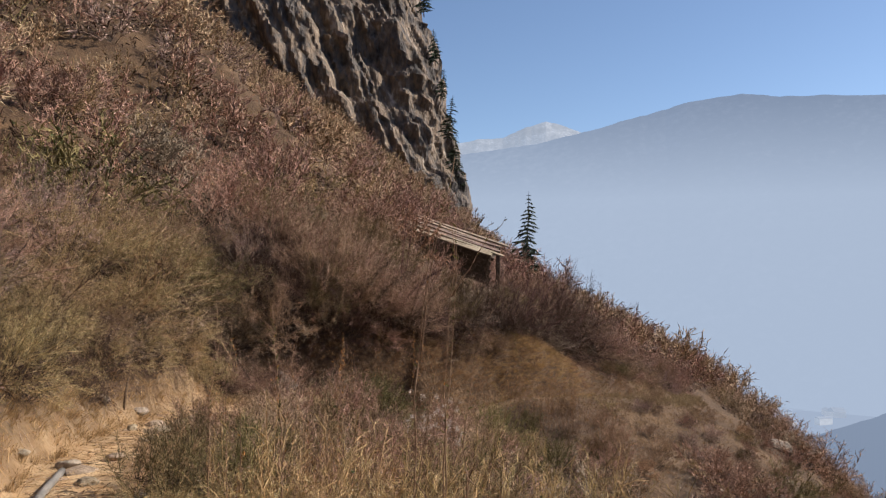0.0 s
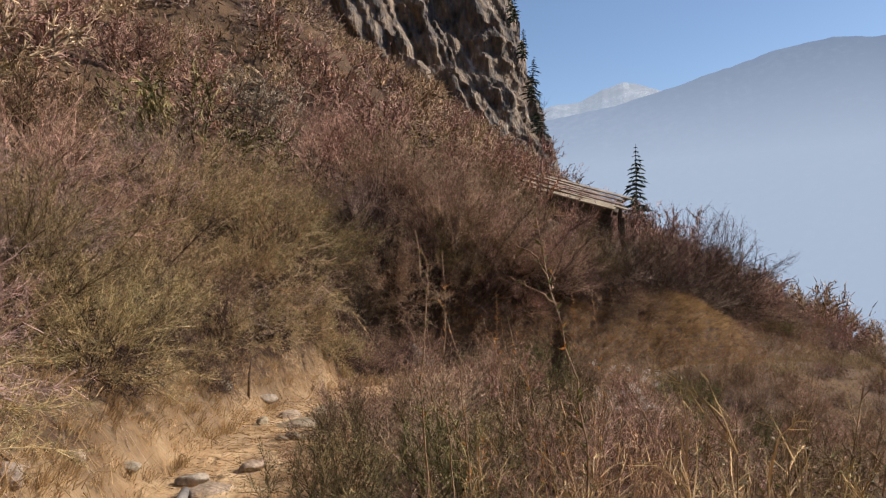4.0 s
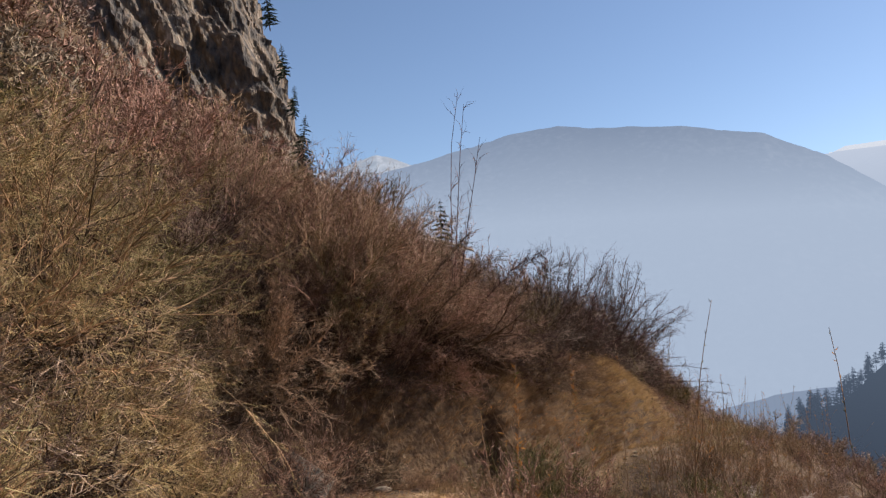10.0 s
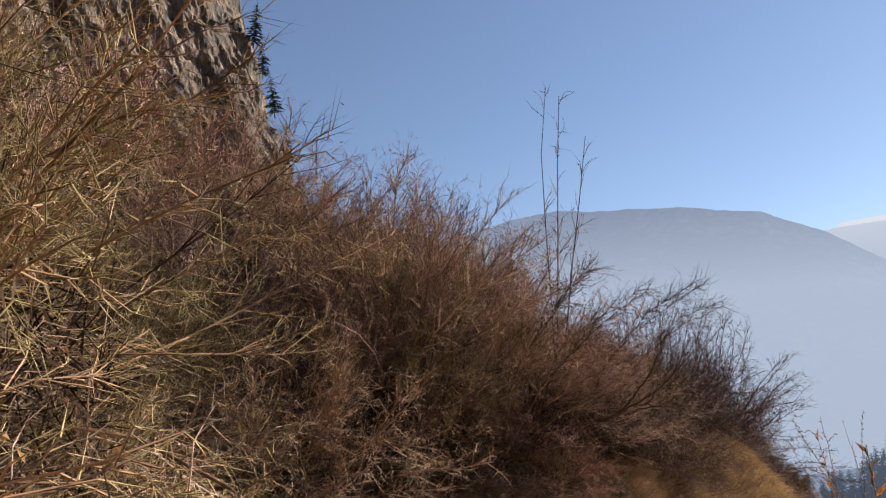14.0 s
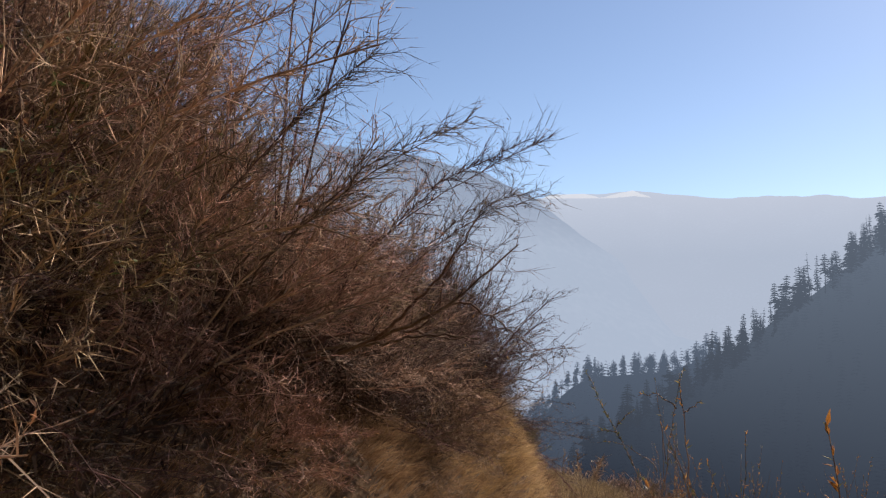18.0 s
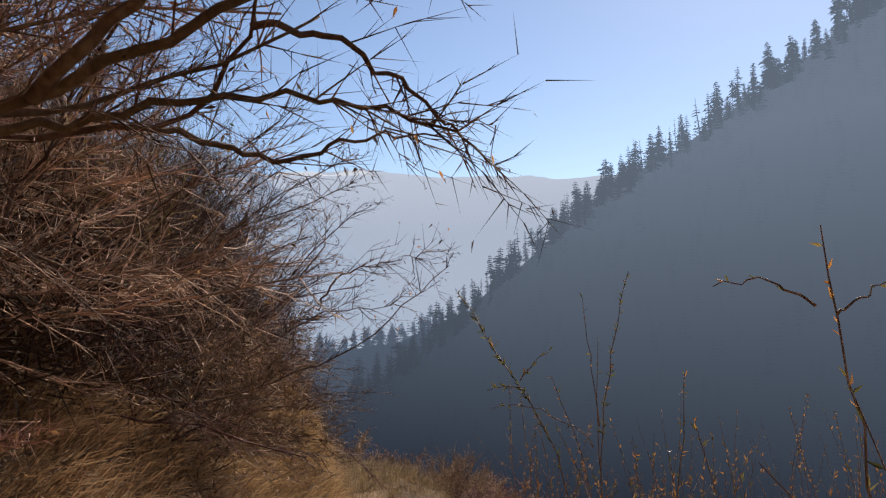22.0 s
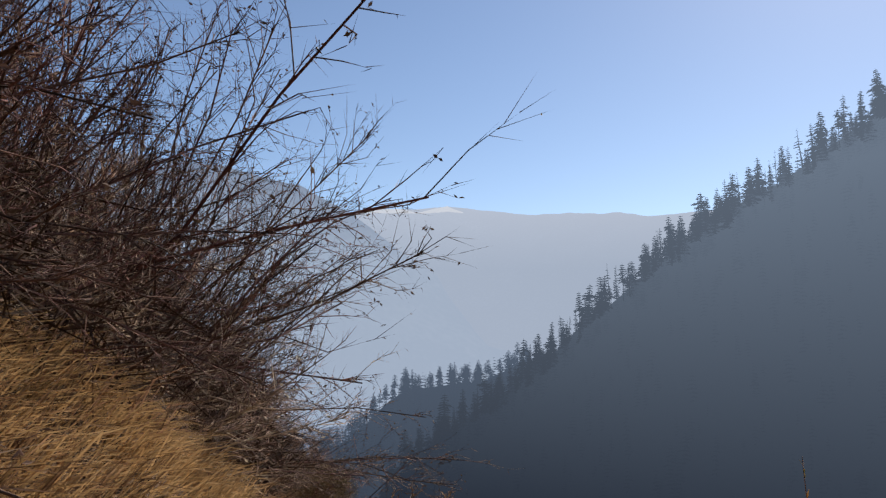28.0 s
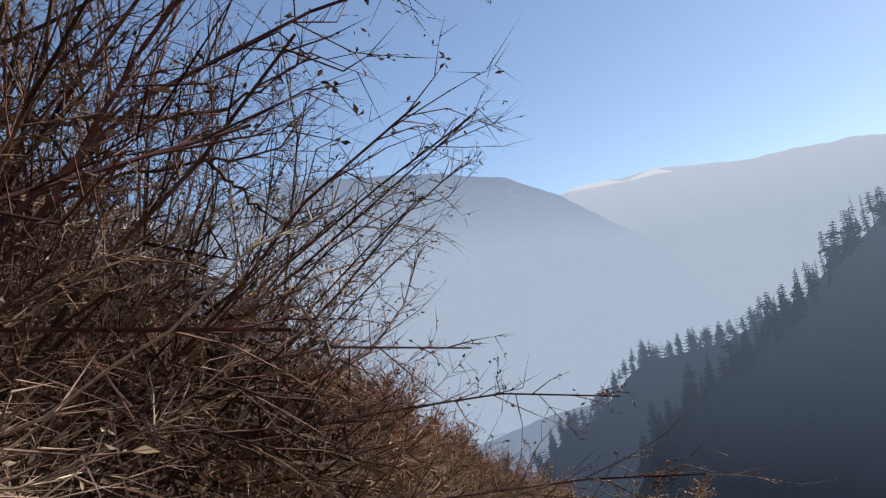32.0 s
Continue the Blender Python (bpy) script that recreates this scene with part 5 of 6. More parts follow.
def through_points(pts, n, rng, shake):
    """A bent line of n points through a few given ones."""
    pts = np.array(pts, float)
    k = np.concatenate([[0], np.cumsum(np.linalg.norm(np.diff(pts, axis=0), axis=1))])
    u = np.linspace(0, k[-1], n)
    q = np.stack([np.interp(u, k, pts[:, c]) for c in range(3)], 1)
    for _ in range(2):
        q[1:-1] = (q[:-2] + 2 * q[1:-1] + q[2:]) / 4
    q[1:-1] += rng.normal(0, shake, (n - 2, 3))
    return q


def weed(seed, root, tip, shoots, leaves, leaf, label, bow=0.12, thick=0.005, shoot_len=0.24, rust=0.1, name="weed", leafy=0.25, fluff=0, via=(), arms=()):
    """A tall weed from its root to its tip, with side shoots that carry leaves."""
    rng = np.random.default_rng(seed)
    root, tip = np.array(root, float), np.array(tip, float)
    span = np.linalg.norm(tip - root)
    side = unit(np.cross(tip - root, rng.normal(size=3)))
    t = np.linspace(0, 1, 11)[:, None]
    line = root + (tip - root) * t + side * bow * span * np.sin(t * np.pi) * rng.uniform(0.3, 1) + np.cumsum(rng.normal(0, 0.006, (11, 3)), 0) * span
    if via:
        line = through_points([root, *via, tip], 18, rng, span * 0.004)
    line[0] = root - (0, 0, 0.03)
    top = new(name)
    top.location = root
    part("stem", solid("stem", *tube(line - root, thick * np.linspace(1, 0.3, len(line)), 6), M_WEED_STEM), top)
    lines = [(line, leafy)]
    for arm in arms:
        sh = through_points(arm, 10, rng, span * 0.003)
        part("shoot", solid("shoot", *tube(sh - root, thick * 0.6 * np.linspace(1, 0.35, 10), 6), M_WEED_STEM), top)
        lines.append((sh, 0.1))
    t = np.linspace(0, 1, len(line))[:, None]
    for k in range(shoots):
        u = rng.uniform(0.12, 0.62)
        o = np.array([np.interp(u, t[:, 0], line[:, c]) for c in range(3)])
        ax = unit(tip - root)
        d = unit(ax * rng.uniform(0.3, 0.9) + unit(rng.normal(size=3)) * 0.75)
        L = span * shoot_len * rng.uniform(0.5, 1.2)
        q = np.linspace(0, 1, 6)[:, None]
        sh = o + d * L * q + np.array([0, 0, 0.25 * L]) * q ** 2 + np.cumsum(rng.normal(0, 0.01, (6, 3)), 0) * L
        sh[0] = o
        part("shoot", solid("shoot", *tube(sh - root, thick * 0.55 * np.linspace(1, 0.35, 6), 5), M_WEED_STEM), top)
        lines.append((sh, 0.1))
    ps, ds = [], []
    for i in range(leaves):
        ln, lo = lines[0] if rng.random() < 0.65 else lines[rng.integers(0, len(lines))]
        u = rng.uniform(lo, 1.0) * (len(ln) - 1.001)
        k = int(u)
        ps.append(ln[k] + (ln[k + 1] - ln[k]) * (u - k) - root)
        ds.append(unit(ln[k + 1] - ln[k]) * 0.75 + unit(rng.normal(size=3)) * 0.7)
    ps, ds = np.array(ps), unit(np.array(ds))
    r = rng.random(leaves) < rust
    for pick, mat, nm in ((~r, M_LEAF_WEED, "leaves"), (r, M_LEAF_RUST, "withered_leaves")):
        if pick.any():
            tagged(part(nm, mesh_from(nm, *blades_of(ps[pick], ds[pick], rng, leaf), mat), top), kind="stuff")
    if fluff:
        ends = np.array([ln[-1] - root for ln, _ in lines])
        p = np.repeat(ends, fluff, 0) + rng.normal(0, 0.02, (len(ends) * fluff, 3))
        tagged(part("seed_fluff", mesh_from("seed_fluff", *spikes(p, p + rng.normal(0, 0.016, p.shape), 0.003), M_FLUFF), top), kind="stuff")
    return tagged(top, label, "weed", "weeds beside the trail")


def rooted(x, y):
    return (x, y, ground_at(x, y))


GREEN, DRY = "tall weed with narrow green leaves", "tall withered weed with brown leaves"
for i, (rx, ry, tx, ty, tz, sh, lv, size, rust, label) in enumerate((
        (-1.15, 5.6, -1.25, 5.7, 0.95, 6, 60, 0.03, 0.6, DRY), (-0.75, 6.6, -0.85, 6.6, 1.0, 6, 60, 0.03, 0.7, DRY),
        (-1.35, 7.2, -1.45, 7.3, 0.7, 7, 70, 0.03, 0.8, DRY), (-0.75, 10.9, -0.85, 11.0, 1.05, 4, 40, 0.03, 0.4, DRY), (-0.3, 10.6, -0.3, 10.7, 0.9, 3, 30, 0.03, 0.4, DRY), (-1.2, 10.2, -1.25, 10.3, 0.55, 6, 60, 0.03, 0.7, DRY),
        (-1.75, 11.9, -1.55, 12.3, 0.72, 8, 120, 0.045, 0.9, DRY), (-1.5, 13.3, -1.55, 13.4, 0.35, 6, 60, 0.035, 0.6, DRY), (-0.6, 13.9, -0.55, 14.0, 0.62, 8, 110, 0.04, 0.9, DRY), (-0.1, 14.6, -0.35, 14.8, 0.35, 6, 70, 0.04, 0.5, DRY),
        (0.3, 14.9, 0.1, 15.1, 0.5, 6, 60, 0.035, 0.4, GREEN), (0.9, 15.2, 0.55, 15.4, 0.3, 7, 70, 0.035, 0.3, GREEN), (2.0, 16.1, 1.75, 16.2, 0.1, 8, 90, 0.035, 0.4, DRY), (2.6, 16.6, 2.65, 16.5, 0.15, 8, 80, 0.035, 0.4, DRY), (3.0, 17.2, 2.8, 17.3, 0.1, 7, 70, 0.035, 0.5, DRY),
        (4.6, 18.6, 4.5, 18.7, -0.1, 6, 60, 0.03, 0.5, DRY), (3.9, 18.2, 3.85, 18.2, -0.15, 5, 50, 0.03, 0.5, DRY))):
    weed(400 + i, rooted(rx, ry), (tx, ty, tz), sh, lv, size, label, rust=rust)
# the tall stalks close to the trail, from root through bends to tip
weed(470, rooted(-0.1, 3.8), (0.05, 3.91, 2.18), 1, 36, 0.03, GREEN, via=((-0.13, 3.94, 1.08), (-0.07, 3.93, 1.64), (0.02, 3.92, 1.97)), arms=(((-0.1, 3.94, 1.12), (-0.07, 3.98, 1.65), (-0.13, 3.97, 2.07)),), thick=0.006, leafy=0.5)
weed(471, rooted(0.03, 3.72), (0.03, 3.8, 2.03), 2, 30, 0.03, GREEN, via=((0.03, 3.77, 0.81), (0.05, 3.82, 1.48), (0.05, 3.78, 1.88)), thick=0.005, leafy=0.5)
weed(472, rooted(0.04, 3.6), (0.06, 3.72, 1.89), 1, 40, 0.032, GREEN, via=((0.03, 3.65, 0.75), (0.06, 3.72, 1.37)), arms=(((0.05, 3.72, 1.46), (0.13, 3.69, 1.6), (0.3, 3.66, 1.85)),), thick=0.006, leafy=0.5)
weed(473, rooted(0.12, 3.45), (0.27, 3.45, 1.45), 3, 30, 0.03, GREEN, via=((0.13, 3.48, 1.04), (0.15, 3.49, 1.22)), leafy=0.5)
weed(474, rooted(-0.95, 4.8), (-1.15, 5.16, 1.35), 1, 84, 0.034, GREEN, via=((-1.02, 4.92, 0.72), (-1.07, 5.01, 0.94), (-1.1, 5.07, 1.08), (-1.14, 5.12, 1.18)),
     arms=(((-1.12, 5.1, 1.13), (-1.17, 5.15, 1.22), (-1.26, 5.22, 1.27)), ((-1.09, 5.06, 1.03), (-1.14, 5.12, 1.07), (-1.28, 5.22, 1.13)), ((-1.11, 5.05, 1.07), (-1.09, 5.05, 1.13), (-1.09, 5.04, 1.17))), thick=0.0065, leafy=0.45, rust=0.15)
weed(475, rooted(-1.62, 5.45), (-1.69, 5.7, 1.34), 1, 64, 0.03, GREEN, via=((-1.65, 5.5, 0.79), (-1.63, 5.62, 1.05), (-1.66, 5.69, 1.15)), arms=(((-1.63, 5.62, 1.05), (-1.63, 5.68, 1.15), (-1.66, 5.69, 1.25)),), thick=0.006, leafy=0.4)
weed(476, rooted(-1.5, 5.55), (-1.57, 5.71, 1.24), 2, 44, 0.03, GREEN, via=((-1.56, 5.6, 0.7), (-1.56, 5.67, 1.1)), thick=0.005, leafy=0.4)
weed(477, rooted(-1.45, 5.7), (-1.62, 5.93, 1.01), 2, 40, 0.03, DRY, via=((-1.5, 5.77, 0.75), (-1.56, 5.83, 0.88)), thick=0.005, leafy=0.3, rust=0.4)
weed(478, rooted(0.64, 15.3), (0.68, 15.47, 0.69), 1, 40, 0.03, GREEN, via=((0.67, 15.4, 0.2), (0.69, 15.48, 0.55)), arms=(((0.68, 15.49, 0.51), (0.66, 15.58, 0.57), (0.63, 15.7, 0.56)), ((0.69, 15.45, 0.49), (0.7, 15.4, 0.53), (0.7, 15.35, 0.56))), thick=0.006, rust=0.3)
weed(481, rooted(1.74, 16.55), (1.67, 17.19, 0.6), 0, 130, 0.036, "tall weed with dense narrow green leaves", via=((1.76, 16.73, -0.08), (1.72, 16.8, 0.05), (1.65, 16.9, 0.23), (1.65, 17.03, 0.42)),
     arms=(((1.66, 16.86, 0.21), (1.67, 16.8, 0.29), (1.69, 16.73, 0.34)), ((1.66, 16.86, 0.18), (1.63, 16.92, 0.19), (1.6, 16.99, 0.17)), ((1.79, 16.59, -0.07), (1.77, 16.64, 0.01), (1.71, 16.8, 0.09), (1.65, 16.89, 0.11), (1.59, 16.97, 0.09))), thick=0.005, leafy=0.55, rust=0.03)
weed(482, rooted(1.9, 16.6), (1.92, 16.457, 0.67), 2, 100, 0.03, GREEN, via=((1.9, 16.61, -0.05), (1.905, 16.58, 0.12), (1.91, 16.52, 0.4)), arms=(((1.9, 16.61, 0.0), (1.86, 16.62, 0.28), (1.82, 16.63, 0.56)),), thick=0.005, leafy=0.3, rust=0.1)
low = np.random.default_rng(31)
for i in range(18):
    x, y = low.uniform(-1.55, -0.3), low.uniform(5.6, 8.2)
    z = ground_at(x, y)
    weed(500 + i, (x, y, z), (x + low.normal(0, 0.12), y + low.normal(0, 0.12), z + low.uniform(0.55, 0.95)), 5, 60, 0.032, DRY, rust=0.75, thick=0.004)
for i in range(80):
    f, r = low.uniform(1.7, 3.4), low.uniform(0.1, 2.0)
    x, y = -0.16 + 0.868 * f + 0.497 * r, 15.99 + 0.497 * f - 0.868 * r
    if from_trail(x, y)[0][0] < -0.62:
        weed(530 + i, rooted(x, y), (x + low.normal(0, 0.15), y + low.normal(0, 0.15), low.uniform(-0.5, 0.0)), 10, 80, 0.024, DRY, rust=0.6, thick=0.003, shoot_len=0.34)
for i, (x, y) in enumerate(((-0.3, 11.1), (-0.1, 11.3), (0.1, 11.2), (0.25, 11.4), (-0.5, 11.3), (0.0, 10.9))):
    weed(440 + i, rooted(x, y), (x + 0.05, y, ground_at(x, y) + 0.95), 8, 40, 0.03, "weed with pale fluffy seed heads", rust=0.6, fluff=40)


def bough_shrub(seed, root, boughs, label, sprays, leaves=30, rust=0.3, thick=0.011, bark=None):
    """A shrub of a few long overhanging boughs, each with sprays of fine twigs."""
    rng = np.random.default_rng(seed)
    root = np.array((*root, ground_at(*root) - 0.04))
    top = new("overhanging_shrub")
    top.location = root
    sticks, fine, ends = [], [], []
    for i, (r, pts) in enumerate(boughs):
        ln = through_points([root, *pts] if i == 0 else pts, 22, rng, 0.006) - root
        part("bough", solid("bough", *tube(ln, thick * r * np.linspace(1, 0.22, 22), 8), M_STEM if bark is None else bark), top)
        n = sprays
        u = rng.uniform(0.3, 1.0, n) * 20.99
        k = u.astype(int)
        p = ln[k] + (ln[k + 1] - ln[k]) * (u - k)[:, None]
        d = unit(unit(ln[k + 1] - ln[k]) * 0.8 + unit(rng.normal(size=(n, 3))) * 0.75)
        L = rng.uniform(0.08, 0.3, n)
        a = p + d * (L * 0.45)[:, None]
        b = a + unit(d + rng.normal(0, 0.35, (n, 3))) * (L * 0.55)[:, None]
        sticks.append((p, a, np.full(n, 0.0024), np.full(n, 0.0017)))
        fine.append((a, b, np.full(n, 0.0017)))
        j = rng.integers(0, n, n * 5)
        f = rng.random((n * 5, 1))
        o = np.where(f > 0.5, a[j] + (b[j] - a[j]) * (f - 0.5) * 2, p[j] + (a[j] - p[j]) * f * 2)
        e = o + unit(d[j] + rng.normal(0, 0.6, (n * 5, 3))) * (L[j] * rng.uniform(0.15, 0.5, n * 5))[:, None]
        fine.append((o, e, np.full(n * 5, 0.0012)))
        ends.append(e)
    tagged(part("twigwork", mesh_from("twigwork", *pack([spikes(p, a + (a - p) * 0.4, r) for p, a, r, _ in sticks] + [spikes(*q) for q in fine]), M_TWIG_DARK if bark is None else bark), top), kind="stuff")
    e = np.concatenate(ends)
    e = e[rng.integers(0, len(e), leaves)]
    d = unit(rng.normal(size=e.shape) - np.array([0, 0, 0.6]))
    r = rng.random(leaves) < rust
    for pick, mat, nm in ((~r, M_LEAF_DARK, "leaves"), (r, M_LEAF_RUST, "withered_leaves")):
        if pick.any():
            tagged(part(nm, mesh_from(nm, *blades_of(e[pick], d[pick], rng, 0.022), mat), top), kind="stuff")
    return tagged(top, label, "shrub", "shrubs on the slope")


for k, (root, bends) in enumerate((((-1.0, 16.6), ((-0.8, 16.3, 1.2), (-0.5, 15.95, 1.55), (-0.15, 15.6, 1.8))), ((-1.6, 16.3), ((-1.4, 15.95, 1.15), (-1.1, 15.6, 1.5), (-0.75, 15.3, 1.75))), ((-0.6, 17.0), ((-0.3, 16.7, 1.2), (0.05, 16.4, 1.55), (0.4, 16.15, 1.7))), ((-1.9, 16.1), ((-1.75, 15.8, 1.2), (-1.5, 15.5, 1.6), (-1.2, 15.3, 1.95))))):
    bough_shrub(710 + k, root, ((0.8, bends), (0.6, (bends[0], tuple(c + e for c, e in zip(bends[1], (0.12, 0.18, 0.1))), tuple(c + e for c, e in zip(bends[2], (0.1, 0.35, 0.05)))))), "slender dark branches arching over the trail", 80, 80, 0.1, 0.008)
bough_shrub(701, (-1.0, 17.0), ((1.2, ((-0.7, 16.74, 0.85), (-0.58, 16.59, 0.85), (-0.34, 16.32, 0.88), (-0.33, 16.2, 1.02), (-0.36, 16.11, 1.12))), (0.7, ((-0.33, 16.19, 1.03), (-0.23, 16.1, 1.03), (-0.05, 16.03, 0.92), (0.11, 15.95, 0.8))),
                              (0.7, ((-0.4, 16.4, 0.87), (-0.16, 16.33, 0.83), (0.01, 16.21, 0.9), (0.16, 16.11, 0.89)))), "dark bare branches hanging out over the trail", 16, 26)
bough_shrub(707, (-1.25, 16.75), ((1.3, ((-0.88, 16.5, 0.72), (-0.7, 16.2, 0.82), (-0.55, 15.95, 0.93), (-0.35, 15.8, 1.13), (-0.2, 15.7, 1.3))), (0.9, ((-0.7, 16.2, 0.82), (-0.6, 15.9, 1.05), (-0.55, 15.73, 1.21), (-0.5, 15.6, 1.42))), (0.8, ((-0.8, 16.4, 0.76), (-0.5, 16.1, 0.85), (-0.35, 15.97, 0.86), (-0.22, 15.82, 0.8))), (0.8, ((-0.88, 16.5, 0.72), (-0.62, 16.62, 0.68), (-0.42, 16.6, 0.6)))), "dark forked boughs reaching out over the trail", 34, 70, 0.15, 0.012)
bough_shrub(702, (-1.4, 16.75), ((1.0, ((-1.15, 16.47, 0.72), (-0.9, 16.38, 0.75), (-0.55, 16.3, 0.87), (-0.37, 16.14, 0.96), (-0.25, 16.1, 1.05))),), "long dark branch reaching out over the trail", 30, 30, 0.1)
bough_shrub(703, (-0.2, 17.5), ((0.9, ((0.1, 17.37, 0.25), (0.47, 17.25, 0.24), (0.88, 17.03, 0.41), (1.15, 16.85, 0.69))), (0.8, ((-0.3, 17.3, 0.74), (-0.07, 17.15, 0.52), (0.11, 17.02, 0.23)))), "thin dark branches hanging from the bank", 18, 60, 0.1, 0.007)
bough_shrub(704, (0.5, 17.95), ((1.0, ((0.76, 17.62, 0.36), (0.85, 17.51, 0.41), (1.0, 17.41, 0.53), (1.12, 17.32, 0.53), (1.28, 17.23, 0.55))), (0.8, ((1.0, 17.41, 0.53), (1.01, 17.34, 0.65), (1.08, 17.28, 0.69), (1.35, 17.11, 0.77)))), "dark branch with a few withered leaves", 22, 60, 0.4, 0.0062)
bough_shrub(705, (2.95, 21.6), ((1.3, ((3.13, 21.4, 0.77), (3.35, 21.28, 0.9), (3.58, 21.22, 0.98), (3.82, 21.09, 1.13), (3.93, 21.05, 1.21))), (1.0, ((3.3, 21.6, 0.85), (3.6, 21.56, 0.89), (4.05, 21.42, 0.88), (4.2, 21.38, 0.93), (4.28, 21.37, 1.01), (4.38, 21.3, 1.03))),
                              (0.9, ((3.3, 21.65, 0.68), (3.66, 21.58, 0.7), (4.08, 21.42, 0.75), (4.25, 21.39, 0.76), (4.32, 21.38, 0.86))), (0.6, ((4.03, 21.45, 0.75), (4.18, 21.45, 0.6), (4.27, 21.46, 0.53), (4.35, 21.41, 0.57)))), "dark shrub with long curving boughs and small buds", 34, 260, 0.05)
bough_shrub(706, (2.7, 20.6), ((0.8, ((3.0, 20.4, 0.3), (3.2, 20.3, 0.1), (3.45, 20.15, 0.05), (3.65, 20.1, 0.15), (3.75, 20.05, 0.25))), (0.7, ((3.24, 21.03, 0.39), (3.34, 21.08, 0.39), (3.44, 21.12, 0.4), (3.54, 21.21, 0.42))), (0.6, ((3.27, 21.12, 0.66), (3.28, 21.13, 0.55), (3.34, 21.13, 0.43), (3.4, 21.13, 0.38))),
                              (0.6, ((3.56, 21.2, 0.42), (3.61, 21.19, 0.45), (3.64, 21.18, 0.5), (3.64, 21.23, 0.56))), (0.7, ((3.25, 20.5, 0.62), (3.33, 20.45, 0.64), (3.41, 20.43, 0.68), (3.5, 20.4, 0.72)))), "pale bare stems twisting through the dark shrubs", 4, 3, 0.5, 0.007, M_STICK)


# ---- shed and conifers on the slope ----
M_PLANK = material("weathered_plank", [(0.1, 0.075, 0.055), (0.24, 0.19, 0.145), (0.4, 0.33, 0.26)], 2.5, 26, 0.9, 0.6, 1.0)
M_SHED_DARK = material("old_timber", [(0.04, 0.03, 0.025), (0.08, 0.06, 0.045), (0.13, 0.1, 0.075)], 2, 18, 0.9, 0.4, 0.4)


def board(name, size, mat):
    bm = bmesh.new()
    bmesh.ops.create_cube(bm, size=1)
    for v in bm.verts:
        v.co = Vector((v.co.x * size[0], v.co.y * size[1], v.co.z * size[2]))
    bmesh.ops.bevel(bm, geom=bm.edges[:], offset=min(size) * 0.15, segments=1, affect="EDGES")
    me = bpy.data.meshes.new(name)
    bm.to_mesh(me)
    bm.free()
    me.materials.append(mat)
    return me


def make_shed(x, y):
    rng = np.random.default_rng(12)
    top = new("shed")
    top.matrix_world = pose(x, y, ground_at(x, y) + 0.3, 0, 0, -4) @ Matrix.Diagonal((1.35, 1.35, 1.2, 1))
    roof = pose(0, 0, 0.95, 21, 20, 0)
    for i in range(9):
        o = part("plank", board("plank", (rng.uniform(1.9, 3.0), rng.uniform(0.1, 0.17), 0.035), M_PLANK), top)
        o.matrix_local = roof @ pose(rng.normal(0, 0.1), -0.62 + 0.155 * i, rng.normal(0, 0.03), rng.normal(0, 5), rng.normal(0, 1.2), rng.normal(0, 2.2))
    for xx in (-1.2, 0, 1.2):
        part("beam", board("beam", (0.11, 1.3, 0.11), M_SHED_DARK), top).matrix_local = roof @ pose(xx, 0, -0.085)
    for px, py, h in ((-1.25, -0.5, 1.0), (0.0, -0.5, 0.6), (1.2, -0.5, 0.2), (-1.25, 0.5, 1.5), (1.2, 0.5, 0.7)):
        part("post", board("post", (0.12, 0.12, h + 0.6), M_SHED_DARK), top).matrix_local = pose(px, py, h / 2 - 0.35)
    for i in range(4):
        part("wall_board", board("wall_board", (2.4, 0.05, 0.24), M_SHED_DARK), top).matrix_local = pose(-0.15, 0.35, 0.75 - 0.25 * i, 0, 20, 0)
    return tagged(top, "half-collapsed shed with a sloping plank roof", "shed")


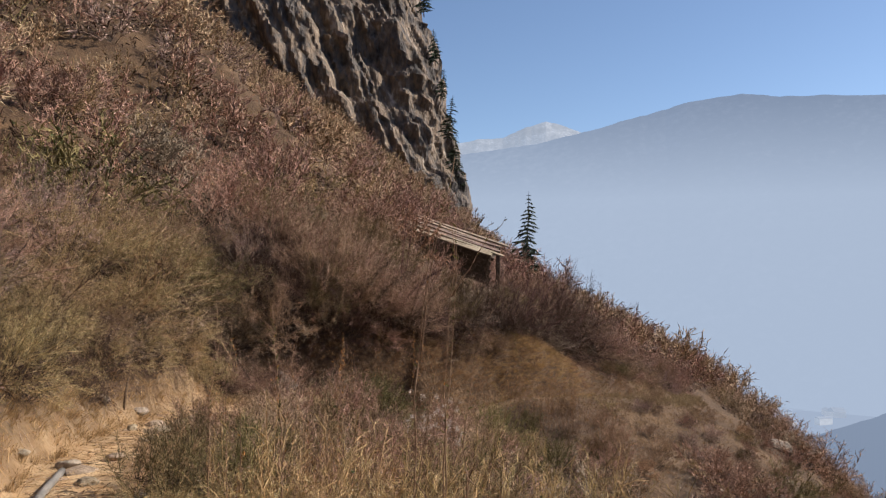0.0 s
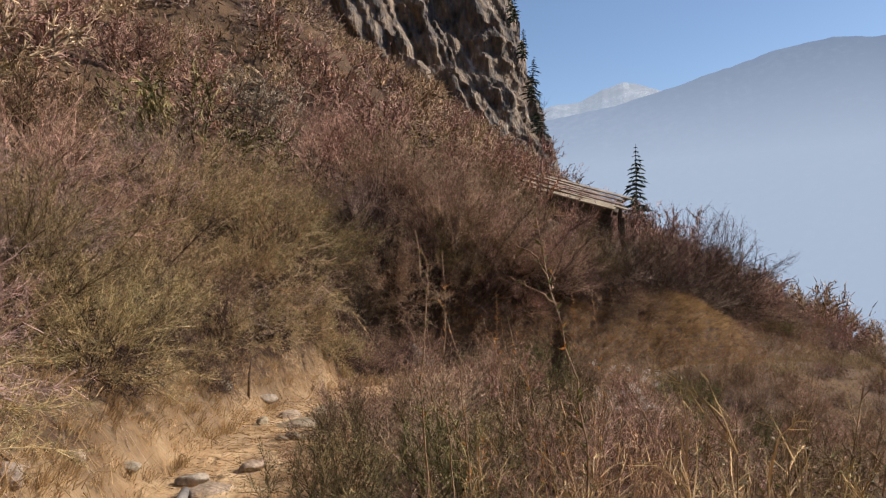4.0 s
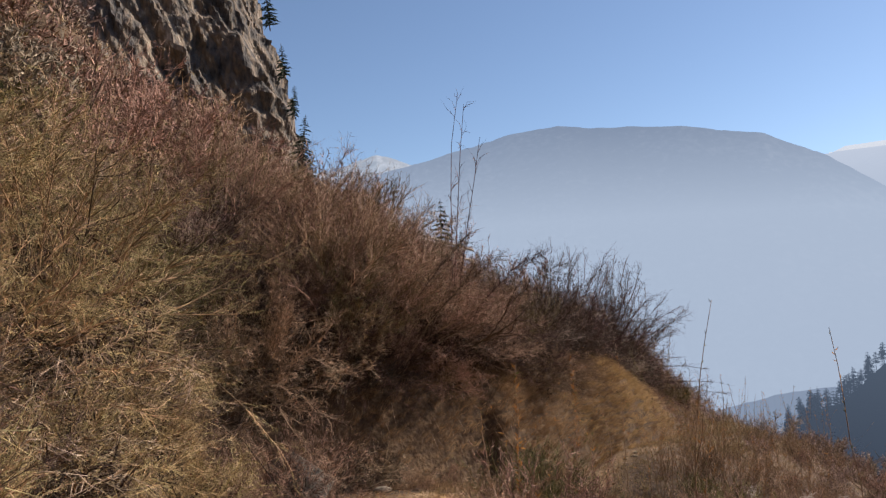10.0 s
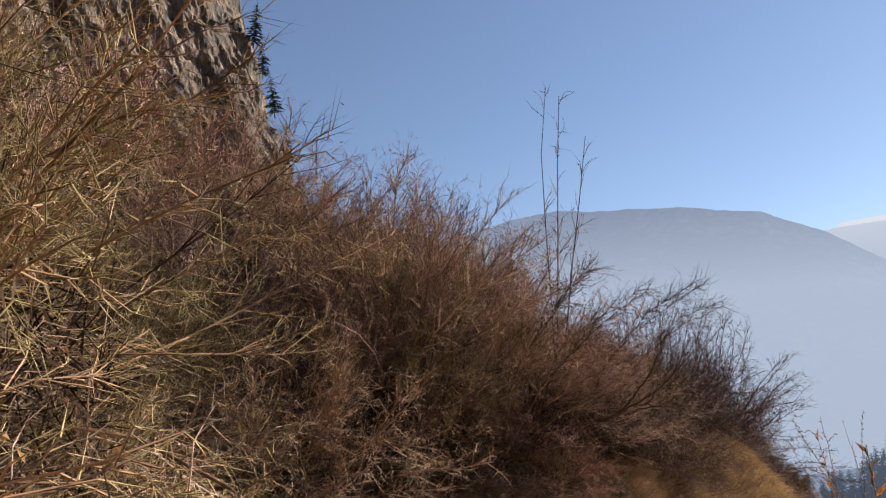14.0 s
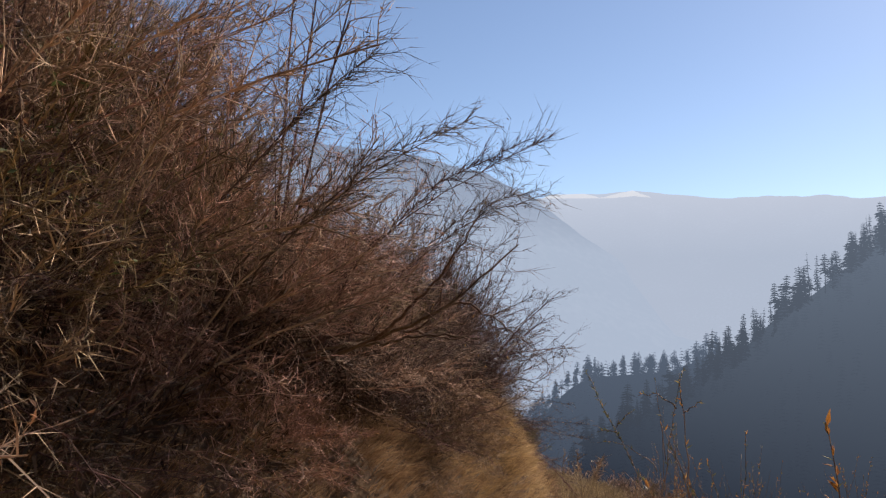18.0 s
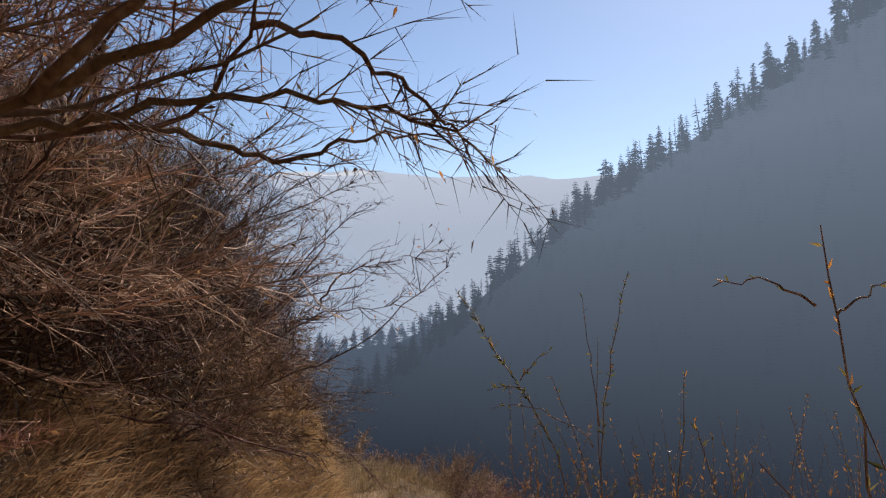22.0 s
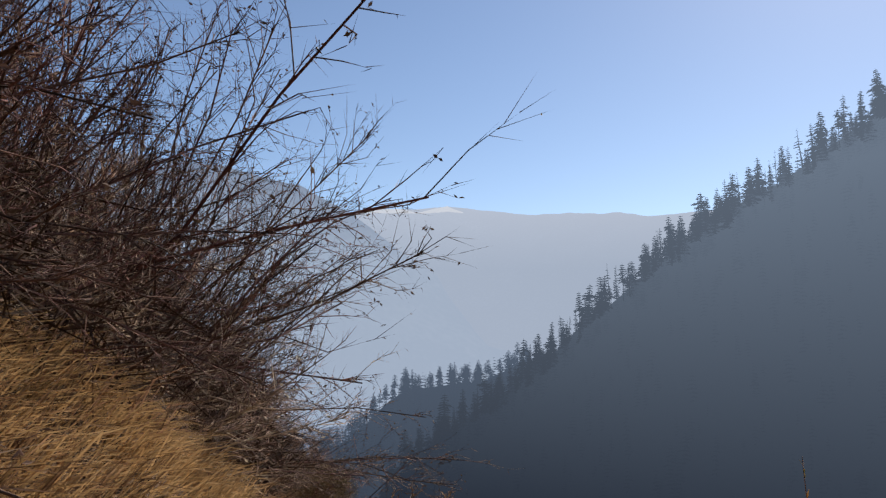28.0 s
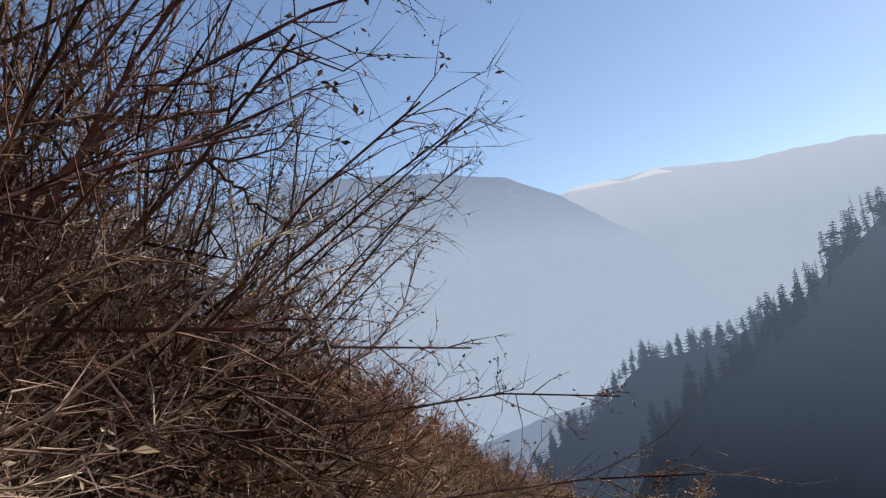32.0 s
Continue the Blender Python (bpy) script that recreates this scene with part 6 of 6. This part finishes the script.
make_shed(0.45, 28.35)
near_conifer = conifer("fir_tree", 71, 5.2, 1.5, 24, M_PINE, 0.95, 9)
near_conifer.matrix_basis = pose(4.95, 44.6, ground_at(4.95, 44.6) - 0.1) @ Matrix.Diagonal((1, 1, (7.4 - ground_at(4.95, 44.6)) / 5.2, 1))
tagged(near_conifer, "lone dark green fir on the skyline", "fir tree")
small = conifer("fir_tree", 73, 7.0, 1.8, 20, M_PINE, 0.9, 8)
tagged(small, "dark fir clinging to the edge of the cliff", "fir tree", "firs on the cliff edge")
CLIFF_FIRS = ((2.2, 104.5, 22, 1.0), (3.2, 107.0, 18, 0.9), (0.2, 104, 33, 0.8), (-1.5, 104, 40, 0.9), (-3.0, 105, 46, 0.8), (-4.2, 106, 51, 1.0), (1.2, 104, 28, 0.7), (4.2, 110.0, 15, 1.0))
for i, (x, y, z, sc) in enumerate(CLIFF_FIRS):
    m = pose(x - 2.0, y + 2.5, z, 0, 6, 70 * i) @ Matrix.Diagonal((sc, sc, sc, 1))
    if i:
        copy_thing(small, m)
    else:
        small.matrix_basis = m

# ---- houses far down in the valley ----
# Walls and roofs carry a share of glow that paints the haze before them.
M_HOUSE = hazy("house_wall_haze_glow", [(0.5, 0.5, 0.5), (0.8, 0.8, 0.78)], (0.5, 0.58, 0.7), (0.5, 0.58, 0.7), -400, 0, 0.55, 0.05)
M_HOUSE_ROOF = hazy("house_roof_haze_glow", [(0.2, 0.22, 0.25), (0.35, 0.36, 0.38)], (0.4, 0.49, 0.63), (0.4, 0.49, 0.63), -400, 0, 0.75, 0.05)


def house(seed, x, y, z, w, l, h, turn):
    top = new("house")
    top.matrix_world = pose(x, y, z, 0, 0, turn)
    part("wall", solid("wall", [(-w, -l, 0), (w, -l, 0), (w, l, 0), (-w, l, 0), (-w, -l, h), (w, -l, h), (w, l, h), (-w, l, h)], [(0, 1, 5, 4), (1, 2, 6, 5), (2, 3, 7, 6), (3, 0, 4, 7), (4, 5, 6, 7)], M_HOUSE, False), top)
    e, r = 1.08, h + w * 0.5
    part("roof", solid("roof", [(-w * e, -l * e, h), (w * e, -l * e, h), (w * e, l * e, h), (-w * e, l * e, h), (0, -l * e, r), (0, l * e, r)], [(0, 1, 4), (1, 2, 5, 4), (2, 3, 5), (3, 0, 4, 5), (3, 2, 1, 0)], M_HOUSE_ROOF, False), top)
    return tagged(top, "pale house far down in the hazy valley", "house", "houses in the valley")


rng = np.random.default_rng(15)
for i in range(26):
    az, el = rng.uniform(-31.5, -24), -rng.uniform(5.3, 7.0) if i < 19 else -rng.uniform(7.0, 9.5)
    dist = 348 / math.tan(radians(-el))
    q = polar(np.array([az]), np.array([el]), dist)[0]
    house(i, q[0], q[1], -350, rng.uniform(8, 20), rng.uniform(10, 34), rng.uniform(8, 20), rng.uniform(0, 180))
